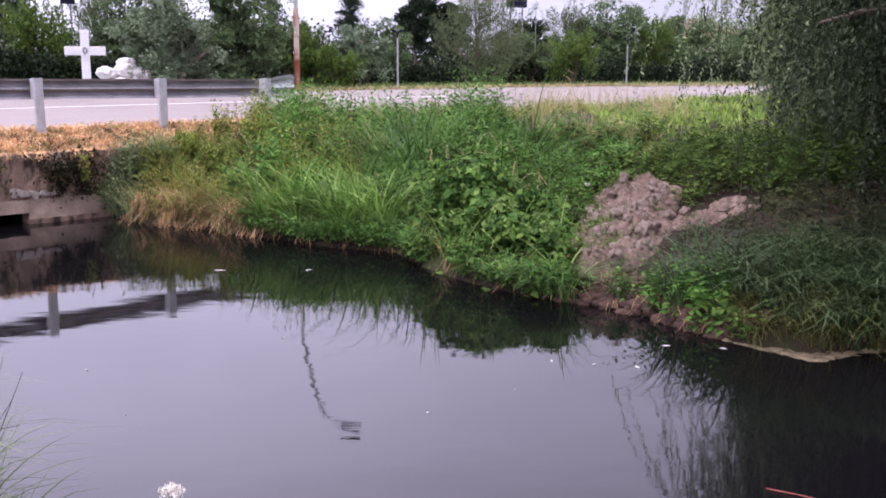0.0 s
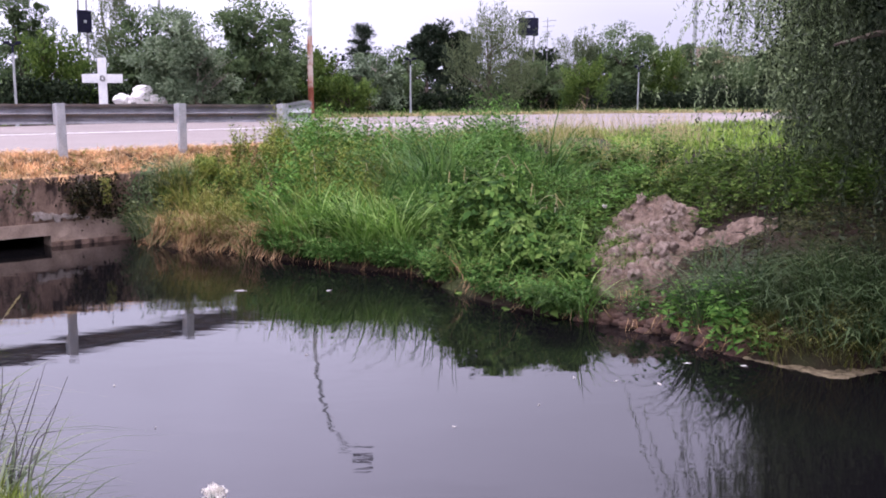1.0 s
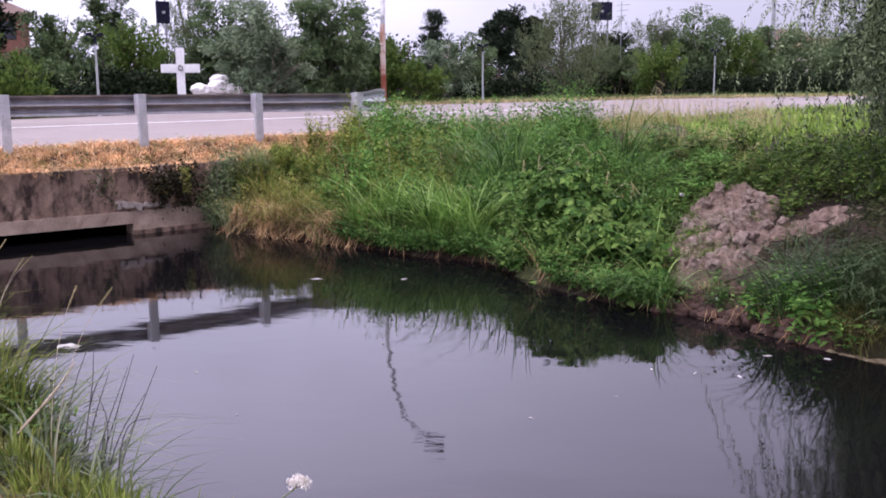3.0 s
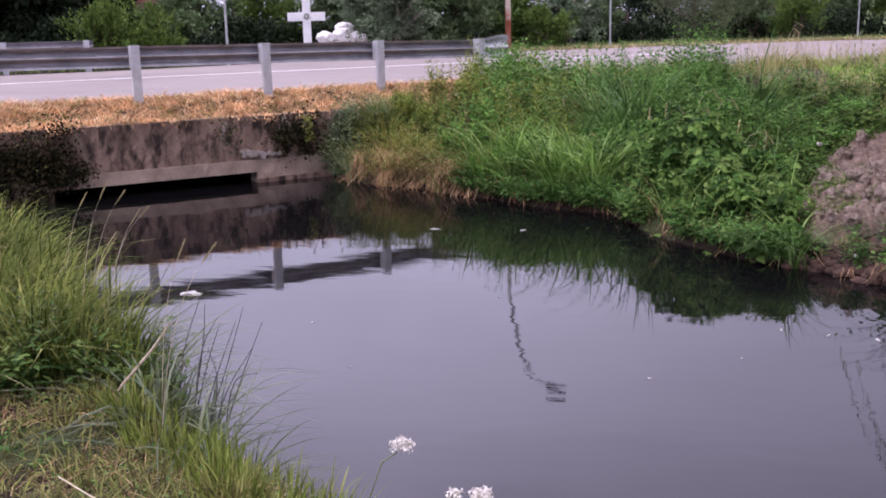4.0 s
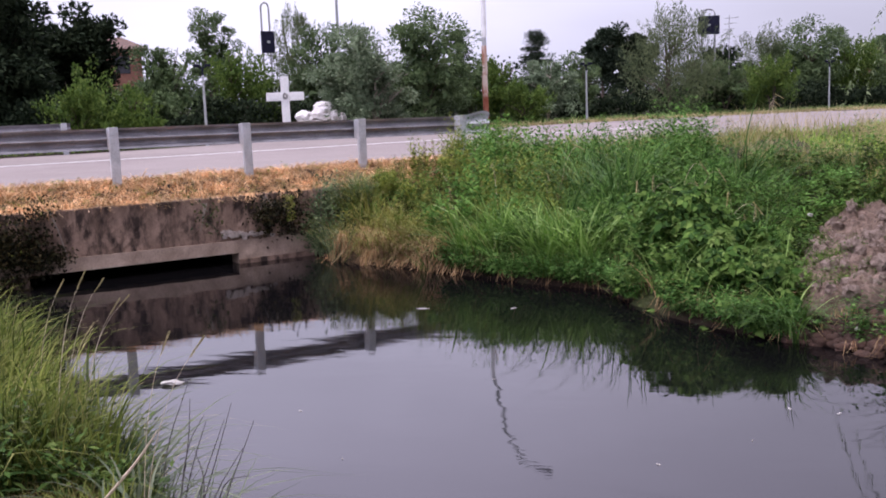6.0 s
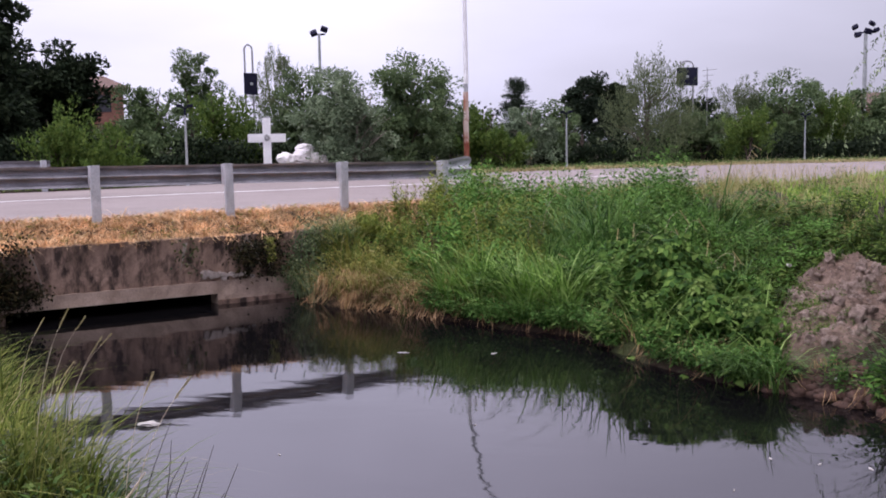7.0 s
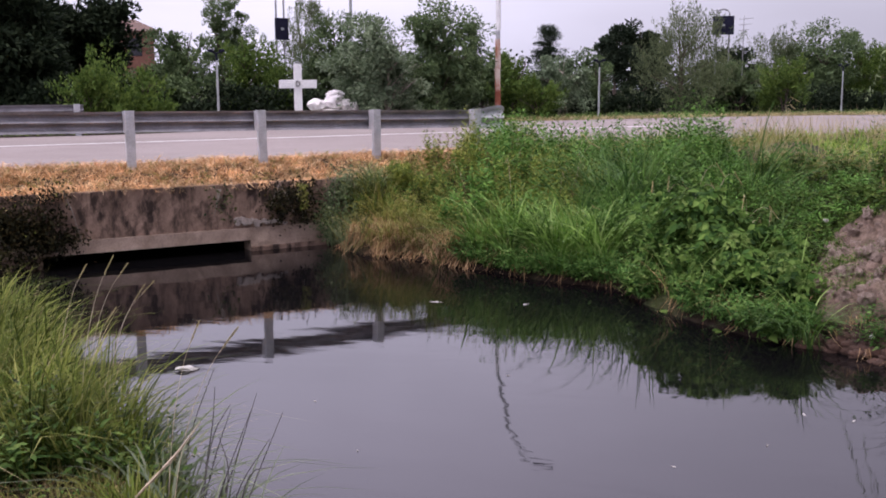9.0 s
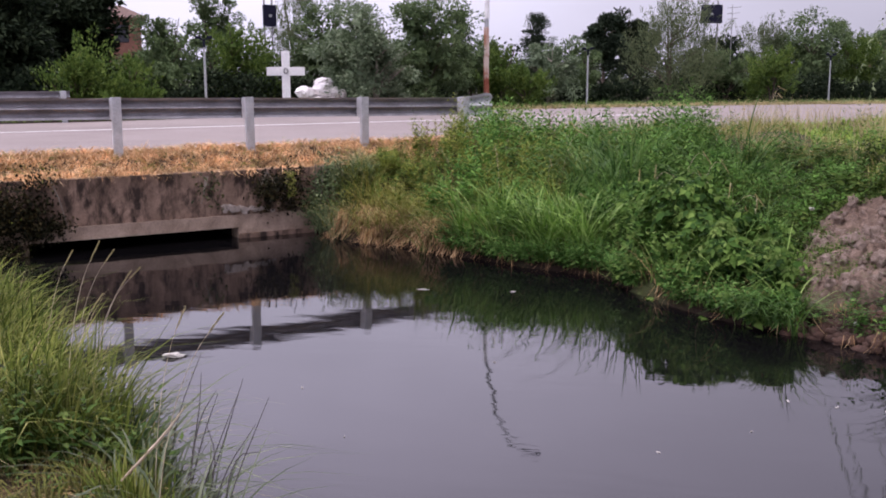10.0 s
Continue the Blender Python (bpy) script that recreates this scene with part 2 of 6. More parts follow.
MEADOW = leaf_material("meadow_blade", [(0.103, 0.140, 0.028), (0.190, 0.224, 0.045), (0.287, 0.291, 0.075), (0.414, 0.358, 0.140)], 0.22)
MEADOW_GREEN = leaf_material("green_meadow_blade", [(0.122, 0.218, 0.035), (0.184, 0.299, 0.050), (0.254, 0.380, 0.075), (0.337, 0.414, 0.119)], 0.22, 0.65, 0.5, 0.05)
NEAR_GRASS = leaf_material("near_grass_blade", [(0.034, 0.053, 0.011), (0.077, 0.112, 0.020), (0.136, 0.170, 0.034), (0.230, 0.234, 0.077)], 0.25, 0.7, 2.0, 0.06)
REED_BLADE = leaf_material("grey_reed_blade", [(0.065, 0.090, 0.050), (0.110, 0.140, 0.085), (0.180, 0.205, 0.140)], 0.2, 0.6, 2.0, 0.1)
BANK_HERB = leaf_material("bank_herb_leaf", [(0.028, 0.060, 0.016), (0.055, 0.110, 0.026), (0.095, 0.165, 0.040), (0.150, 0.215, 0.062)], 0.25, 0.6, 2.0, 0.08)
REED = leaf_material("dead_reed", [(0.108, 0.063, 0.033), (0.264, 0.161, 0.083), (0.432, 0.287, 0.149), (0.600, 0.448, 0.264)], 0.2, 0.8, 2.2)
DRY = leaf_material("dry_blade", [(0.278, 0.141, 0.070), (0.545, 0.316, 0.155), (0.734, 0.474, 0.254), (0.867, 0.666, 0.414)], 0.2, 0.8, 2.6)
TURF = leaf_material("turf_blade", [(0.06, 0.052, 0.02), (0.115, 0.11, 0.033), (0.15, 0.175, 0.043), (0.25, 0.24, 0.085)], 0.2, 0.7, 3.0)
BANK_GREEN = leaf_material("bank_green_blade", [(0.066, 0.083, 0.018), (0.121, 0.165, 0.030), (0.176, 0.237, 0.045), (0.286, 0.297, 0.090)], 0.25, 0.55, 3.0)
STRAW_BLADE = leaf_material("straw_blade", [(0.30, 0.26, 0.12), (0.42, 0.36, 0.19), (0.52, 0.44, 0.26)], 0.25, 0.8)
# two willow greens: the sunlit left and shaded right, painted as leaf colours
PALE_WILLOW = leaf_material("pale_willow_leaf", [(0.080, 0.114, 0.054), (0.142, 0.188, 0.096), (0.236, 0.300, 0.161), (0.380, 0.465, 0.271)], 0.2, 0.6, 0.6, 0.08)
SHADED_WILLOW = leaf_material("shaded_willow_leaf", [(0.009, 0.016, 0.007), (0.019, 0.028, 0.011), (0.032, 0.044, 0.021), (0.063, 0.081, 0.049)], 0.15, 0.6, 0.6, 0.08)
TREE_MID = leaf_material("tree_leaf", [(0.063, 0.103, 0.048), (0.103, 0.155, 0.067), (0.155, 0.213, 0.096)], 0.2, 0.6, 0.5)
TREE_LIGHT = leaf_material("young_tree_leaf", [(0.045, 0.085, 0.02), (0.095, 0.16, 0.032), (0.16, 0.225, 0.05)], 0.22, 0.6, 0.5)
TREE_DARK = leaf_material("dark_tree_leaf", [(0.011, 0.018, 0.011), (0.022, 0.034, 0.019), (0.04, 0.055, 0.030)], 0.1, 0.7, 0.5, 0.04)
TREE_SILVER = leaf_material("silver_leaf", [(0.092, 0.133, 0.076), (0.151, 0.205, 0.124), (0.249, 0.310, 0.206)], 0.2, 0.6, 0.7)
TREE_FEATHER = leaf_material("feathery_leaf", [(0.095, 0.125, 0.065), (0.125, 0.16, 0.08), (0.16, 0.19, 0.10)], 0.3, 0.6, 0.5)
TREE_CONIFER = leaf_material("conifer_needle", [(0.020, 0.032, 0.022), (0.038, 0.056, 0.036), (0.06, 0.08, 0.052)], 0.1, 0.7, 0.5, 0.05)
IVY_AND_SHADE = leaf_material("ivy_and_shade_leaf", [(0.018, 0.028, 0.012), (0.035, 0.05, 0.018), (0.06, 0.075, 0.025), (0.11, 0.11, 0.04)], 0.2, 0.5)

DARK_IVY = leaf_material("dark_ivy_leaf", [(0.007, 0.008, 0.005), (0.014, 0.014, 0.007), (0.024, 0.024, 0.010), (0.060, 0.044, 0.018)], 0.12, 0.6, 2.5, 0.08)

# still, murky water with faint long ripples
WATER, wtree, wb = material("still_water")
wb.inputs["Base Color"].default_value = (0.004, 0.0037, 0.0042, 1)
wb.inputs["Roughness"].default_value = 0.022
wb.inputs["IOR"].default_value = 1.42
rip_a = tex_noise(wtree, 0.9, 2, 0.5, (1.0, 2.2, 1.0))
rip_b = tex_noise(wtree, 8.0, 3, 0.5, (0.45, 2.4, 1.0))
rip = wtree.nodes.new("ShaderNodeMath")
rip.operation, rip.inputs[1].default_value = "MULTIPLY_ADD", 0.10
wtree.links.new(rip_b, rip.inputs[0])
wtree.links.new(rip_a, rip.inputs[2])
bump(wtree, wb, rip.outputs[0], 0.14, 0.02)


# ---------------------------------------------------------------- geometry helpers
def mesh_of(name, verts, quads=(), tris=(), smooth=False):
    me = bpy.data.meshes.new(name)
    verts = np.asarray(verts, dtype=np.float32).reshape(-1, 3)
    quads, tris = np.asarray(quads, dtype=np.int32).reshape(-1, 4), np.asarray(tris, dtype=np.int32).reshape(-1, 3)
    me.vertices.add(len(verts))
    me.vertices.foreach_set("co", verts.ravel())
    me.loops.add(quads.size + tris.size)
    me.loops.foreach_set("vertex_index", np.concatenate([quads.ravel(), tris.ravel()]))
    me.polygons.add(len(quads) + len(tris))
    me.polygons.foreach_set("loop_start", np.concatenate([np.arange(len(quads)) * 4, quads.size + np.arange(len(tris)) * 3]).astype(np.int32))
    if smooth:
        me.polygons.foreach_set("use_smooth", np.ones(len(quads) + len(tris), dtype=bool))
    me.update(calc_edges=True)
    me.validate()
    return me


def thing(name, me, mat, label="", category="", group="", kind="", parent=None):
    me.materials.append(mat)
    ob = new(name, me)
    ob.parent = parent
    return tagged(ob, label, category, group, kind)


def part(name, bm, mat, parent, label="", smooth=False):
    me = bpy.data.meshes.new(name)
    bm.to_mesh(me)
    bm.free()
    me.materials.append(mat)
    if smooth:
        for p in me.polygons:
            p.use_smooth = True
    ob = new(name, me)
    ob.parent = parent
    return tagged(ob, label)


def box(bm, lo, hi, m=None, bevel=0.0):
    """A box from corner to corner, moved by m, with bevelled edges."""
    c, s = (Vector(lo) + Vector(hi)) / 2, Vector(hi) - Vector(lo)
    r = bmesh.ops.create_cube(bm, size=1, matrix=(m or Matrix()) @ Matrix.Translation(c) @ Matrix.Diagonal((*s, 1)))
    if bevel:
        edges = {e for v in r["verts"] for e in v.link_edges}
        bmesh.ops.bevel(bm, geom=list(edges), offset=bevel, segments=2, affect="EDGES", profile=0.6)


def tube(bm, pts, radii, sides=8):
    """A round tube along points, with a radius at each."""
    rings = []
    pts = [Vector(p) for p in pts]
    for i, (p, r) in enumerate(zip(pts, radii)):
        d = (pts[min(i + 1, len(pts) - 1)] - pts[max(i - 1, 0)]).normalized()
        a = d.orthogonal().normalized() if abs(d.z) < 0.99 else Vector((1, 0, 0))
        a = (a - d * a.dot(d)).normalized()
        b = d.cross(a)
        rings.append([bm.verts.new(p + (a * math.cos(k * math.tau / sides) + b * math.sin(k * math.tau / sides)) * r) for k in range(sides)])
    for q, w in zip(rings, rings[1:]):
        for k in range(sides):
            bm.faces.new((q[k], q[(k + 1) % sides], w[(k + 1) % sides], w[k]))
    bm.faces.new(rings[0][::-1])
    bm.faces.new(rings[-1])


def blades(rng, base, height, width, bend, lean=0.15, turn=None, levels=3):
    """Grass blades: curved, tapering strips. base: N x 3; the rest: numbers or arrays."""
    n = len(base)
    height, width, bend = (np.broadcast_to(np.asarray(a, dtype=float), n) for a in (height, width, bend))
    ang = rng.uniform(0, math.tau, n) if turn is None else turn
    d = np.stack([np.cos(ang), np.sin(ang), np.zeros(n)], 1)
    face = ang + math.pi / 2 + rng.normal(0, 0.6, n)
    s = np.stack([np.cos(face), np.sin(face), np.zeros(n)], 1)
    tilt = np.abs(rng.normal(0, lean, n))
    rows = []
    for k in range(levels + 1):
        t = k / levels
        out = height * (tilt * t + bend * t ** 2.2)
        up = height * (t - 0.45 * np.clip(bend, 0, 2) * t ** 3)
        p = base + d * out[:, None] + np.array([0, 0, 1.0]) * up[:, None]
        if k < levels:
            w = (width * (1 - 0.75 * t ** 1.6) / 2)[:, None]
            rows += [p - s * w, p + s * w]
        else:
            rows.append(p)
    m = 2 * levels + 1
    verts = np.stack(rows, 1).reshape(-1, 3)
    o = (np.arange(n) * m)[:, None]
    quads = np.concatenate([o + np.array([[2 * k, 2 * k + 1, 2 * k + 3, 2 * k + 2]]) for k in range(levels - 1)])
    tris = o + np.array([[2 * levels - 2, 2 * levels - 1, 2 * levels]])
    return verts, quads, tris


def unit(v):
    return v / np.maximum(np.linalg.norm(v, axis=1, keepdims=True), 1e-9)


def leaves(rng, at, axis, length, width, fold=0.15, flat=0.0, face=None):
    """Leaves: folded diamonds from a point along an axis. flat: how far they turn their faces to the sky."""
    n = len(at)
    length, width = np.broadcast_to(np.asarray(length, dtype=float), n)[:, None], np.broadcast_to(np.asarray(width, dtype=float), n)[:, None]
    axis = unit(axis)
    rnd = rng.normal(0, 1, (n, 3)) * (1 - flat) + np.array([0, 0, 1.6]) * flat
    if face is not None:
        rnd = unit(face) * 1.5 + rng.normal(0, 0.5, (n, 3))
    side = unit(np.cross(axis, rnd))
    nor = np.cross(side, axis)
    mid = at + axis * length * 0.42 - nor * width * fold
    verts = np.stack([at, mid + side * width / 2 + nor * width * fold * 1.5, at + axis * length - nor * length * 0.12, mid - side * width / 2 + nor * width * fold * 1.5], 1).reshape(-1, 3)
    quads = (np.arange(n) * 4)[:, None] + np.array([[0, 1, 2, 3]])
    return verts, quads


def joined(*sets):
    V, Q, T, o = [], [], [], 0
    for s in sets:
        V.append(s[0])
        Q.append(np.asarray(s[1]).reshape(-1, 4) + o)
        if len(s) > 2:
            T.append(np.asarray(s[2]).reshape(-1, 3) + o)
        o += len(s[0])
    return np.concatenate(V), np.concatenate(Q), (np.concatenate(T) if T else np.zeros((0, 3), int))


# ---------------------------------------------------------------- the lie of the land
# The road runs along E; N points from the road to the pond. u and v are metres along them.
E, N = np.array([0.7373, 0.6756]), np.array([0.6756, -0.7373])
ROAD_Z, WALL_V, WALL_END = 1.20, -14.04, 6.95


def uv(x, y):
    return x * E[0] + y * E[1], x * N[0] + y * N[1]


def xy(u, v):
    return u * E[0] + v * N[0], u * E[1] + v * N[1]


FAR_BANK = [xy(6.5, WALL_V), (-3.9, 13.98), (-3.2, 13.75), (-2.05, 13.0), (-1.1, 12.35), (-0.2, 12.0), (0.25, 10.95), (0.8, 10.25), (1.3, 9.75), (1.85, 9.4), (2.2, 9.05),
            (2.6, 8.5), (2.95, 8.1), (3.4, 7.8), (4.2, 8.0), (6.0, 7.7), (10.0, 6.5), (22.0, 3.0), (60.0, -8.0)]
NEAR_BANK = [(60.0, -30.0), (22.0, -6.0), (8.0, -1.4), (3.5, 0.3), (1.7, 1.25), (0.75, 2.0), (0.1, 2.75), (-0.3, 3.25), (-0.8, 3.62), (-1.4, 4.05), (-2.25, 5.0), (-3.55, 6.25), (-5.6, 8.3), xy(0.5, WALL_V)]
SHORE = np.array(FAR_BANK + NEAR_BANK)


def shore_distance(x, y):
    """Distance to the shore, whether a point is in the water, and whether its nearest shore is the far bank."""
    p = np.stack([x.ravel(), y.ravel()], 1)
    best, far, inside = np.full(len(p), 1e9), np.zeros(len(p), bool), np.zeros(len(p), bool)
    for i in range(len(SHORE)):
        a, b = SHORE[i], SHORE[(i + 1) % len(SHORE)]
        ab = b - a
        t = np.clip(((p - a) @ ab) / (ab @ ab), 0, 1)
        d = np.linalg.norm(p - a - t[:, None] * ab, axis=1)
        near = d < best
        best[near], far[near] = d[near], i < len(FAR_BANK) - 1
        cross = (a[1] > p[:, 1]) != (b[1] > p[:, 1])
        if abs(ab[1]) > 1e-9:
            inside ^= cross & (p[:, 0] < ab[0] * (p[:, 1] - a[1]) / ab[1] + a[0])
    return best.reshape(x.shape), inside.reshape(x.shape), far.reshape(x.shape)


def vnoise(x, y, scale, seed=0):
    """Smooth value noise between 0 and 1."""
    x, y = np.asarray(x) / scale + 1000, np.asarray(y) / scale + 1000
    i, j = np.floor(x).astype(np.int64), np.floor(y).astype(np.int64)
    fx, fy = x - i, y - j
    fx, fy = fx * fx * (3 - 2 * fx), fy * fy * (3 - 2 * fy)

    def h(a, b):
        return (np.sin(a * 127.1 + b * 311.7 + seed * 74.7) * 43758.5453) % 1.0

    return (h(i, j) * (1 - fx) + h(i + 1, j) * fx) * (1 - fy) + (h(i, j + 1) * (1 - fx) + h(i + 1, j + 1) * fx) * fy


def smooth01(t):
    t = np.clip(t, 0, 1)
    return t * t * (3 - 2 * t)


def lumps(x, y, s):
    return (np.sin(x * 1.7 * s + 1.3) * np.sin(y * 2.1 * s + 0.4) + 0.6 * np.sin(x * 3.9 * s - y * 2.3 * s) + 0.4 * np.sin(x * 6.7 * s + y * 7.9 * s + 2.0)) / 2.0


def ground_z(x, y):
    x, y = np.asarray(x, dtype=float), np.asarray(y, dtype=float)
    u, v = uv(x, y)
    d, wet, far = shore_distance(x, y)
    wet = wet | ((np.abs(v - WALL_V) < 0.05) & (u > 0.5) & (u < WALL_END))
    near_z = 0.64 * (1 - np.exp(-d / 0.16)) + 0.10 * smooth01(d / 3) + 0.03 * lumps(x, y, 1.0)
    near_z = near_z + (ROAD_Z - 0.74) * smooth01((-11.6 - v) / 2.5)
    k = smooth01((x - 2.9) / 0.9)
    slope = 0.10 * (1 - np.exp(-d / 0.08)) + 1.02 * (1 - np.exp(-(d / 3.6) ** 1.05)) + 0.14 * smooth01((d - 3.0) / 3.0)
    far_z = slope * (1 - k) + (0.36 * (1 - np.exp(-d / 0.28)) + 0.74 * smooth01(d / 4.0)) * k + 0.05 * lumps(x, y, 0.8) * smooth01(d / 0.8) * smooth01((v + 14.6) / 2)
    w = np.maximum(smooth01((WALL_V - v) / 2.2) * (v < WALL_V - 0.02), smooth01((WALL_V + 1.25 - v) / 1.4) * smooth01((u - WALL_END + 0.1) / 0.25) * (1 - smooth01((u - 9.6) / 2.0)))
    far_z = far_z * (1 - w) + (0.96 + 0.24 * smooth01((WALL_V - v) / 1.5)) * w
    z = np.where(far, far_z, near_z)
    z = np.where((v < WALL_V - 0.02) & (u < WALL_END), 0.96 + 0.24 * smooth01((WALL_V - v) / 1.5) + 0.02 * lumps(x, y, 2.0) * (v > WALL_V - 1.1), z)
    return np.where(wet & (v > WALL_V - 0.05), -0.12 - 0.5 * smooth01(d / 1.2), z)


def strip(a, b, n):
    return list(np.linspace(a, b, n, endpoint=False))


us = np.array(strip(-900, -60, 12) + strip(-60, -12, 16) + strip(-12, 0, 40) + strip(0, 22, 160) + strip(22, 40, 40) + strip(40, 100, 20) + list(np.linspace(100, 900, 12)))
vs = np.array(strip(-900, -80, 14) + strip(-80, -24, 24) + strip(-24, -16.0, 20) + strip(-16.0, WALL_V - 0.28, 26) + [WALL_V - 0.28, WALL_V] + strip(WALL_V + 0.1, 1.5, 112) + strip(1.5, 12, 40) + list(np.linspace(12, 300, 12)))
gu, gv = np.meshgrid(us, vs, indexing="ij")
gx, gy = xy(gu, gv)
gz = ground_z(gx, gy)
idx = np.arange(gu.size).reshape(gu.shape)
quads = np.stack([idx[:-1, :-1], idx[1:, :-1], idx[1:, 1:], idx[:-1, 1:]], -1)
wall_row = int(np.argmin(np.abs(vs - (WALL_V - 0.28))))
keep = np.ones(quads.shape[:2], bool)
keep[(us[:-1] > -0.8) & (us[1:] < WALL_END - 0.05), wall_row] = False
thing("ground", mesh_of("ground", np.stack([gx, gy, gz], -1).reshape(-1, 3), quads[keep], smooth=True), SOIL, "dark damp soil of the banks and fields round the pond", "ground", kind="structure")

wv = [(*xy(-1.0, -22.95), 0), (*xy(WALL_END, -22.95), 0), (*xy(WALL_END, WALL_V - 0.02), 0), (*xy(60, WALL_V - 0.02), 0), (*xy(60, 40), 0), (*xy(-6, 40), 0), (*xy(-6, WALL_V - 0.02), 0), (*xy(-1.0, WALL_V - 0.02), 0)]
wm = bpy.data.meshes.new("water")
wm.from_pydata(wv, [], [list(range(8))])
wm.update()
thing("water", wm, WATER, "still dark pond water mirroring the grey sky", "water", kind="structure")


# ---------------------------------------------------------------- road
def sheet(name, outline, z, thick, mat, label, category, kind="structure"):
    bm = bmesh.new()
    f = bm.faces.new([bm.verts.new((*xy(u, v), z)) for u, v in outline])
    bmesh.ops.recalc_face_normals(bm, faces=[f])
    if f.normal.z < 0:
        f.normal_flip()
    r = bmesh.ops.extrude_face_region(bm, geom=[f])
    bmesh.ops.translate(bm, verts=[g for g in r["geom"] if isinstance(g, bmesh.types.BMVert)], vec=(0, 0, thick))
    ob = part(name, bm, mat, None)
    return tagged(ob, label, category, kind=kind)


near_edge = [(-300, -15.88), (9, -15.88), (13.5, -16.1), (20.4, -16.1), (24, -16.8), (29, -17.2), (38, -14.5), (60, -4.0), (110, 22.0)]
far_edge = [(-300, -26.9), (6, -27.0), (14, -28.6), (20, -29.0), (25, -28.6), (29, -28.2), (33, -27.2), (37, -25.6), (42, -23.4), (66, -11.0), (116, 15.0)]
sheet("road", near_edge + far_edge[::-1], ROAD_Z - 0.03, 0.045, ASPHALT, "pale worn asphalt road with white edge lines", "road")
for name, a, b, v0, v1 in (("road_line", -200, 12, -16.12, -15.99), ("road_line", -200, 21, -22.75, -22.6)):
    sheet(name, [(a, v0), (b, v0), (b, v1), (a, v1)], ROAD_Z + 0.012, 0.007, ROAD_WHITE, "worn white painted line on the road", "road marking")

# ---------------------------------------------------------------- bridge wall and culvert
# local x along the wall, y from the pond into the road bank
WALL_M = Matrix(((E[0], -N[0], 0, WALL_V * N[0]), (E[1], -N[1], 0, WALL_V * N[1]), (0, 0, 1, 0), (0, 0, 0, 1)))
OPEN_L, OPEN_R, OPEN_Z, BAND_Z, WALL_TOP = 2.48, 5.325, 0.162, 0.345, 0.985


def rough_wall(bm, u0, u1, z0, z1, y0, y1, rng, amp=0.0035, step=0.07):
    """A cast wall whose front is slightly uneven."""
    nu, nz = max(2, int((u1 - u0) / step)), max(2, int((z1 - z0) / step))
    g = {}
    for i in range(nu + 1):
        for k in range(nz + 1):
            inner = 0 < i < nu and 0 < k < nz
            g[i, k] = bm.verts.new((u0 + (u1 - u0) * i / nu, y0 + (rng.normal(0, amp) if inner else 0), z0 + (z1 - z0) * k / nz + (rng.normal(0, amp) if k == nz else 0)))
    for i in range(nu):
        for k in range(nz):
            bm.faces.new((g[i, k], g[i + 1, k], g[i + 1, k + 1], g[i, k + 1]))
    b = {(i, k): bm.verts.new((u0 + (u1 - u0) * i / nu, y1, z0 + (z1 - z0) * k / nz)) for i in range(nu + 1) for k in (0, nz)}
    for i in range(nu):
        bm.faces.new((g[i, nz], g[i + 1, nz], b[i + 1, nz], b[i, nz]))
        bm.faces.new((g[i + 1, 0], g[i, 0], b[i, 0], b[i + 1, 0]))
        bm.faces.new((b[i, 0], b[i, nz], b[i + 1, nz], b[i + 1, 0]))
    for i in (0, nu):
        bm.faces.new([g[i, k] for k in range(nz + 1)] + [b[i, nz], b[i, 0]])
    bmesh.ops.recalc_face_normals(bm, faces=bm.faces[:])
    bmesh.ops.transform(bm, matrix=WALL_M, verts=bm.verts[:])


rng = np.random.default_rng(5)
bridge = tagged(new("bridge_wall"), "stained concrete road bridge wall over a low culvert mouth", "wall", kind="structure")
for name, u0, u1, z0, z1, y0, y1, mat in (("upper_wall", -1.4, WALL_END + 0.15, BAND_Z + 0.001, WALL_TOP, 0.0, 0.28, CONCRETE), ("lintel", OPEN_L - 0.5, OPEN_R + 0.02, OPEN_Z, BAND_Z, -0.03, 0.28, LINTEL),
                                          ("pier", OPEN_R + 0.021, WALL_END + 0.15, -0.6, BAND_Z, -0.02, 0.28, LINTEL), ("pier", -1.4, OPEN_L - 0.501, -0.6, BAND_Z, -0.01, 0.28, CONCRETE), ("pier", OPEN_L - 0.5, OPEN_L, -0.6, OPEN_Z - 0.002, -0.02, 0.28, CONCRETE)):
    bm = bmesh.new()
    rough_wall(bm, u0, u1, z0, z1, y0, y1, rng)
    part(name, bm, mat, bridge)
bm = bmesh.new()
box(bm, (OPEN_R + 0.021, -0.05, -0.5), (WALL_END + 0.1, 0.0, 0.07), WALL_M, 0.02)
part("footing", bm, CONCRETE, bridge)
culvert = tagged(new("culvert"), "concrete culvert running under the road, its shade painted into dark faces", "culvert", kind="structure")
# a wall is added at the far end so no daylight shows through
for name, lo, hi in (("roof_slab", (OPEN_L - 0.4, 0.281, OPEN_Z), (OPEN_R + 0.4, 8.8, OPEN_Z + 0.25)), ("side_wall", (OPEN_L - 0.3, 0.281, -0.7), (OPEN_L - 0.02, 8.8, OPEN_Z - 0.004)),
                     ("side_wall", (OPEN_R + 0.02, 0.281, -0.7), (OPEN_R + 0.3, 8.8, OPEN_Z - 0.004)), ("added_end_wall", (OPEN_L - 0.02, 8.5, -0.7), (OPEN_R + 0.02, 8.8, OPEN_Z - 0.004)), ("bed", (OPEN_L - 0.3, 0.281, -0.9), (OPEN_R + 0.3, 8.8, -0.704))):
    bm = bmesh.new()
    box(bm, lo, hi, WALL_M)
    part(name, bm, SHADE_CONCRETE, culvert)
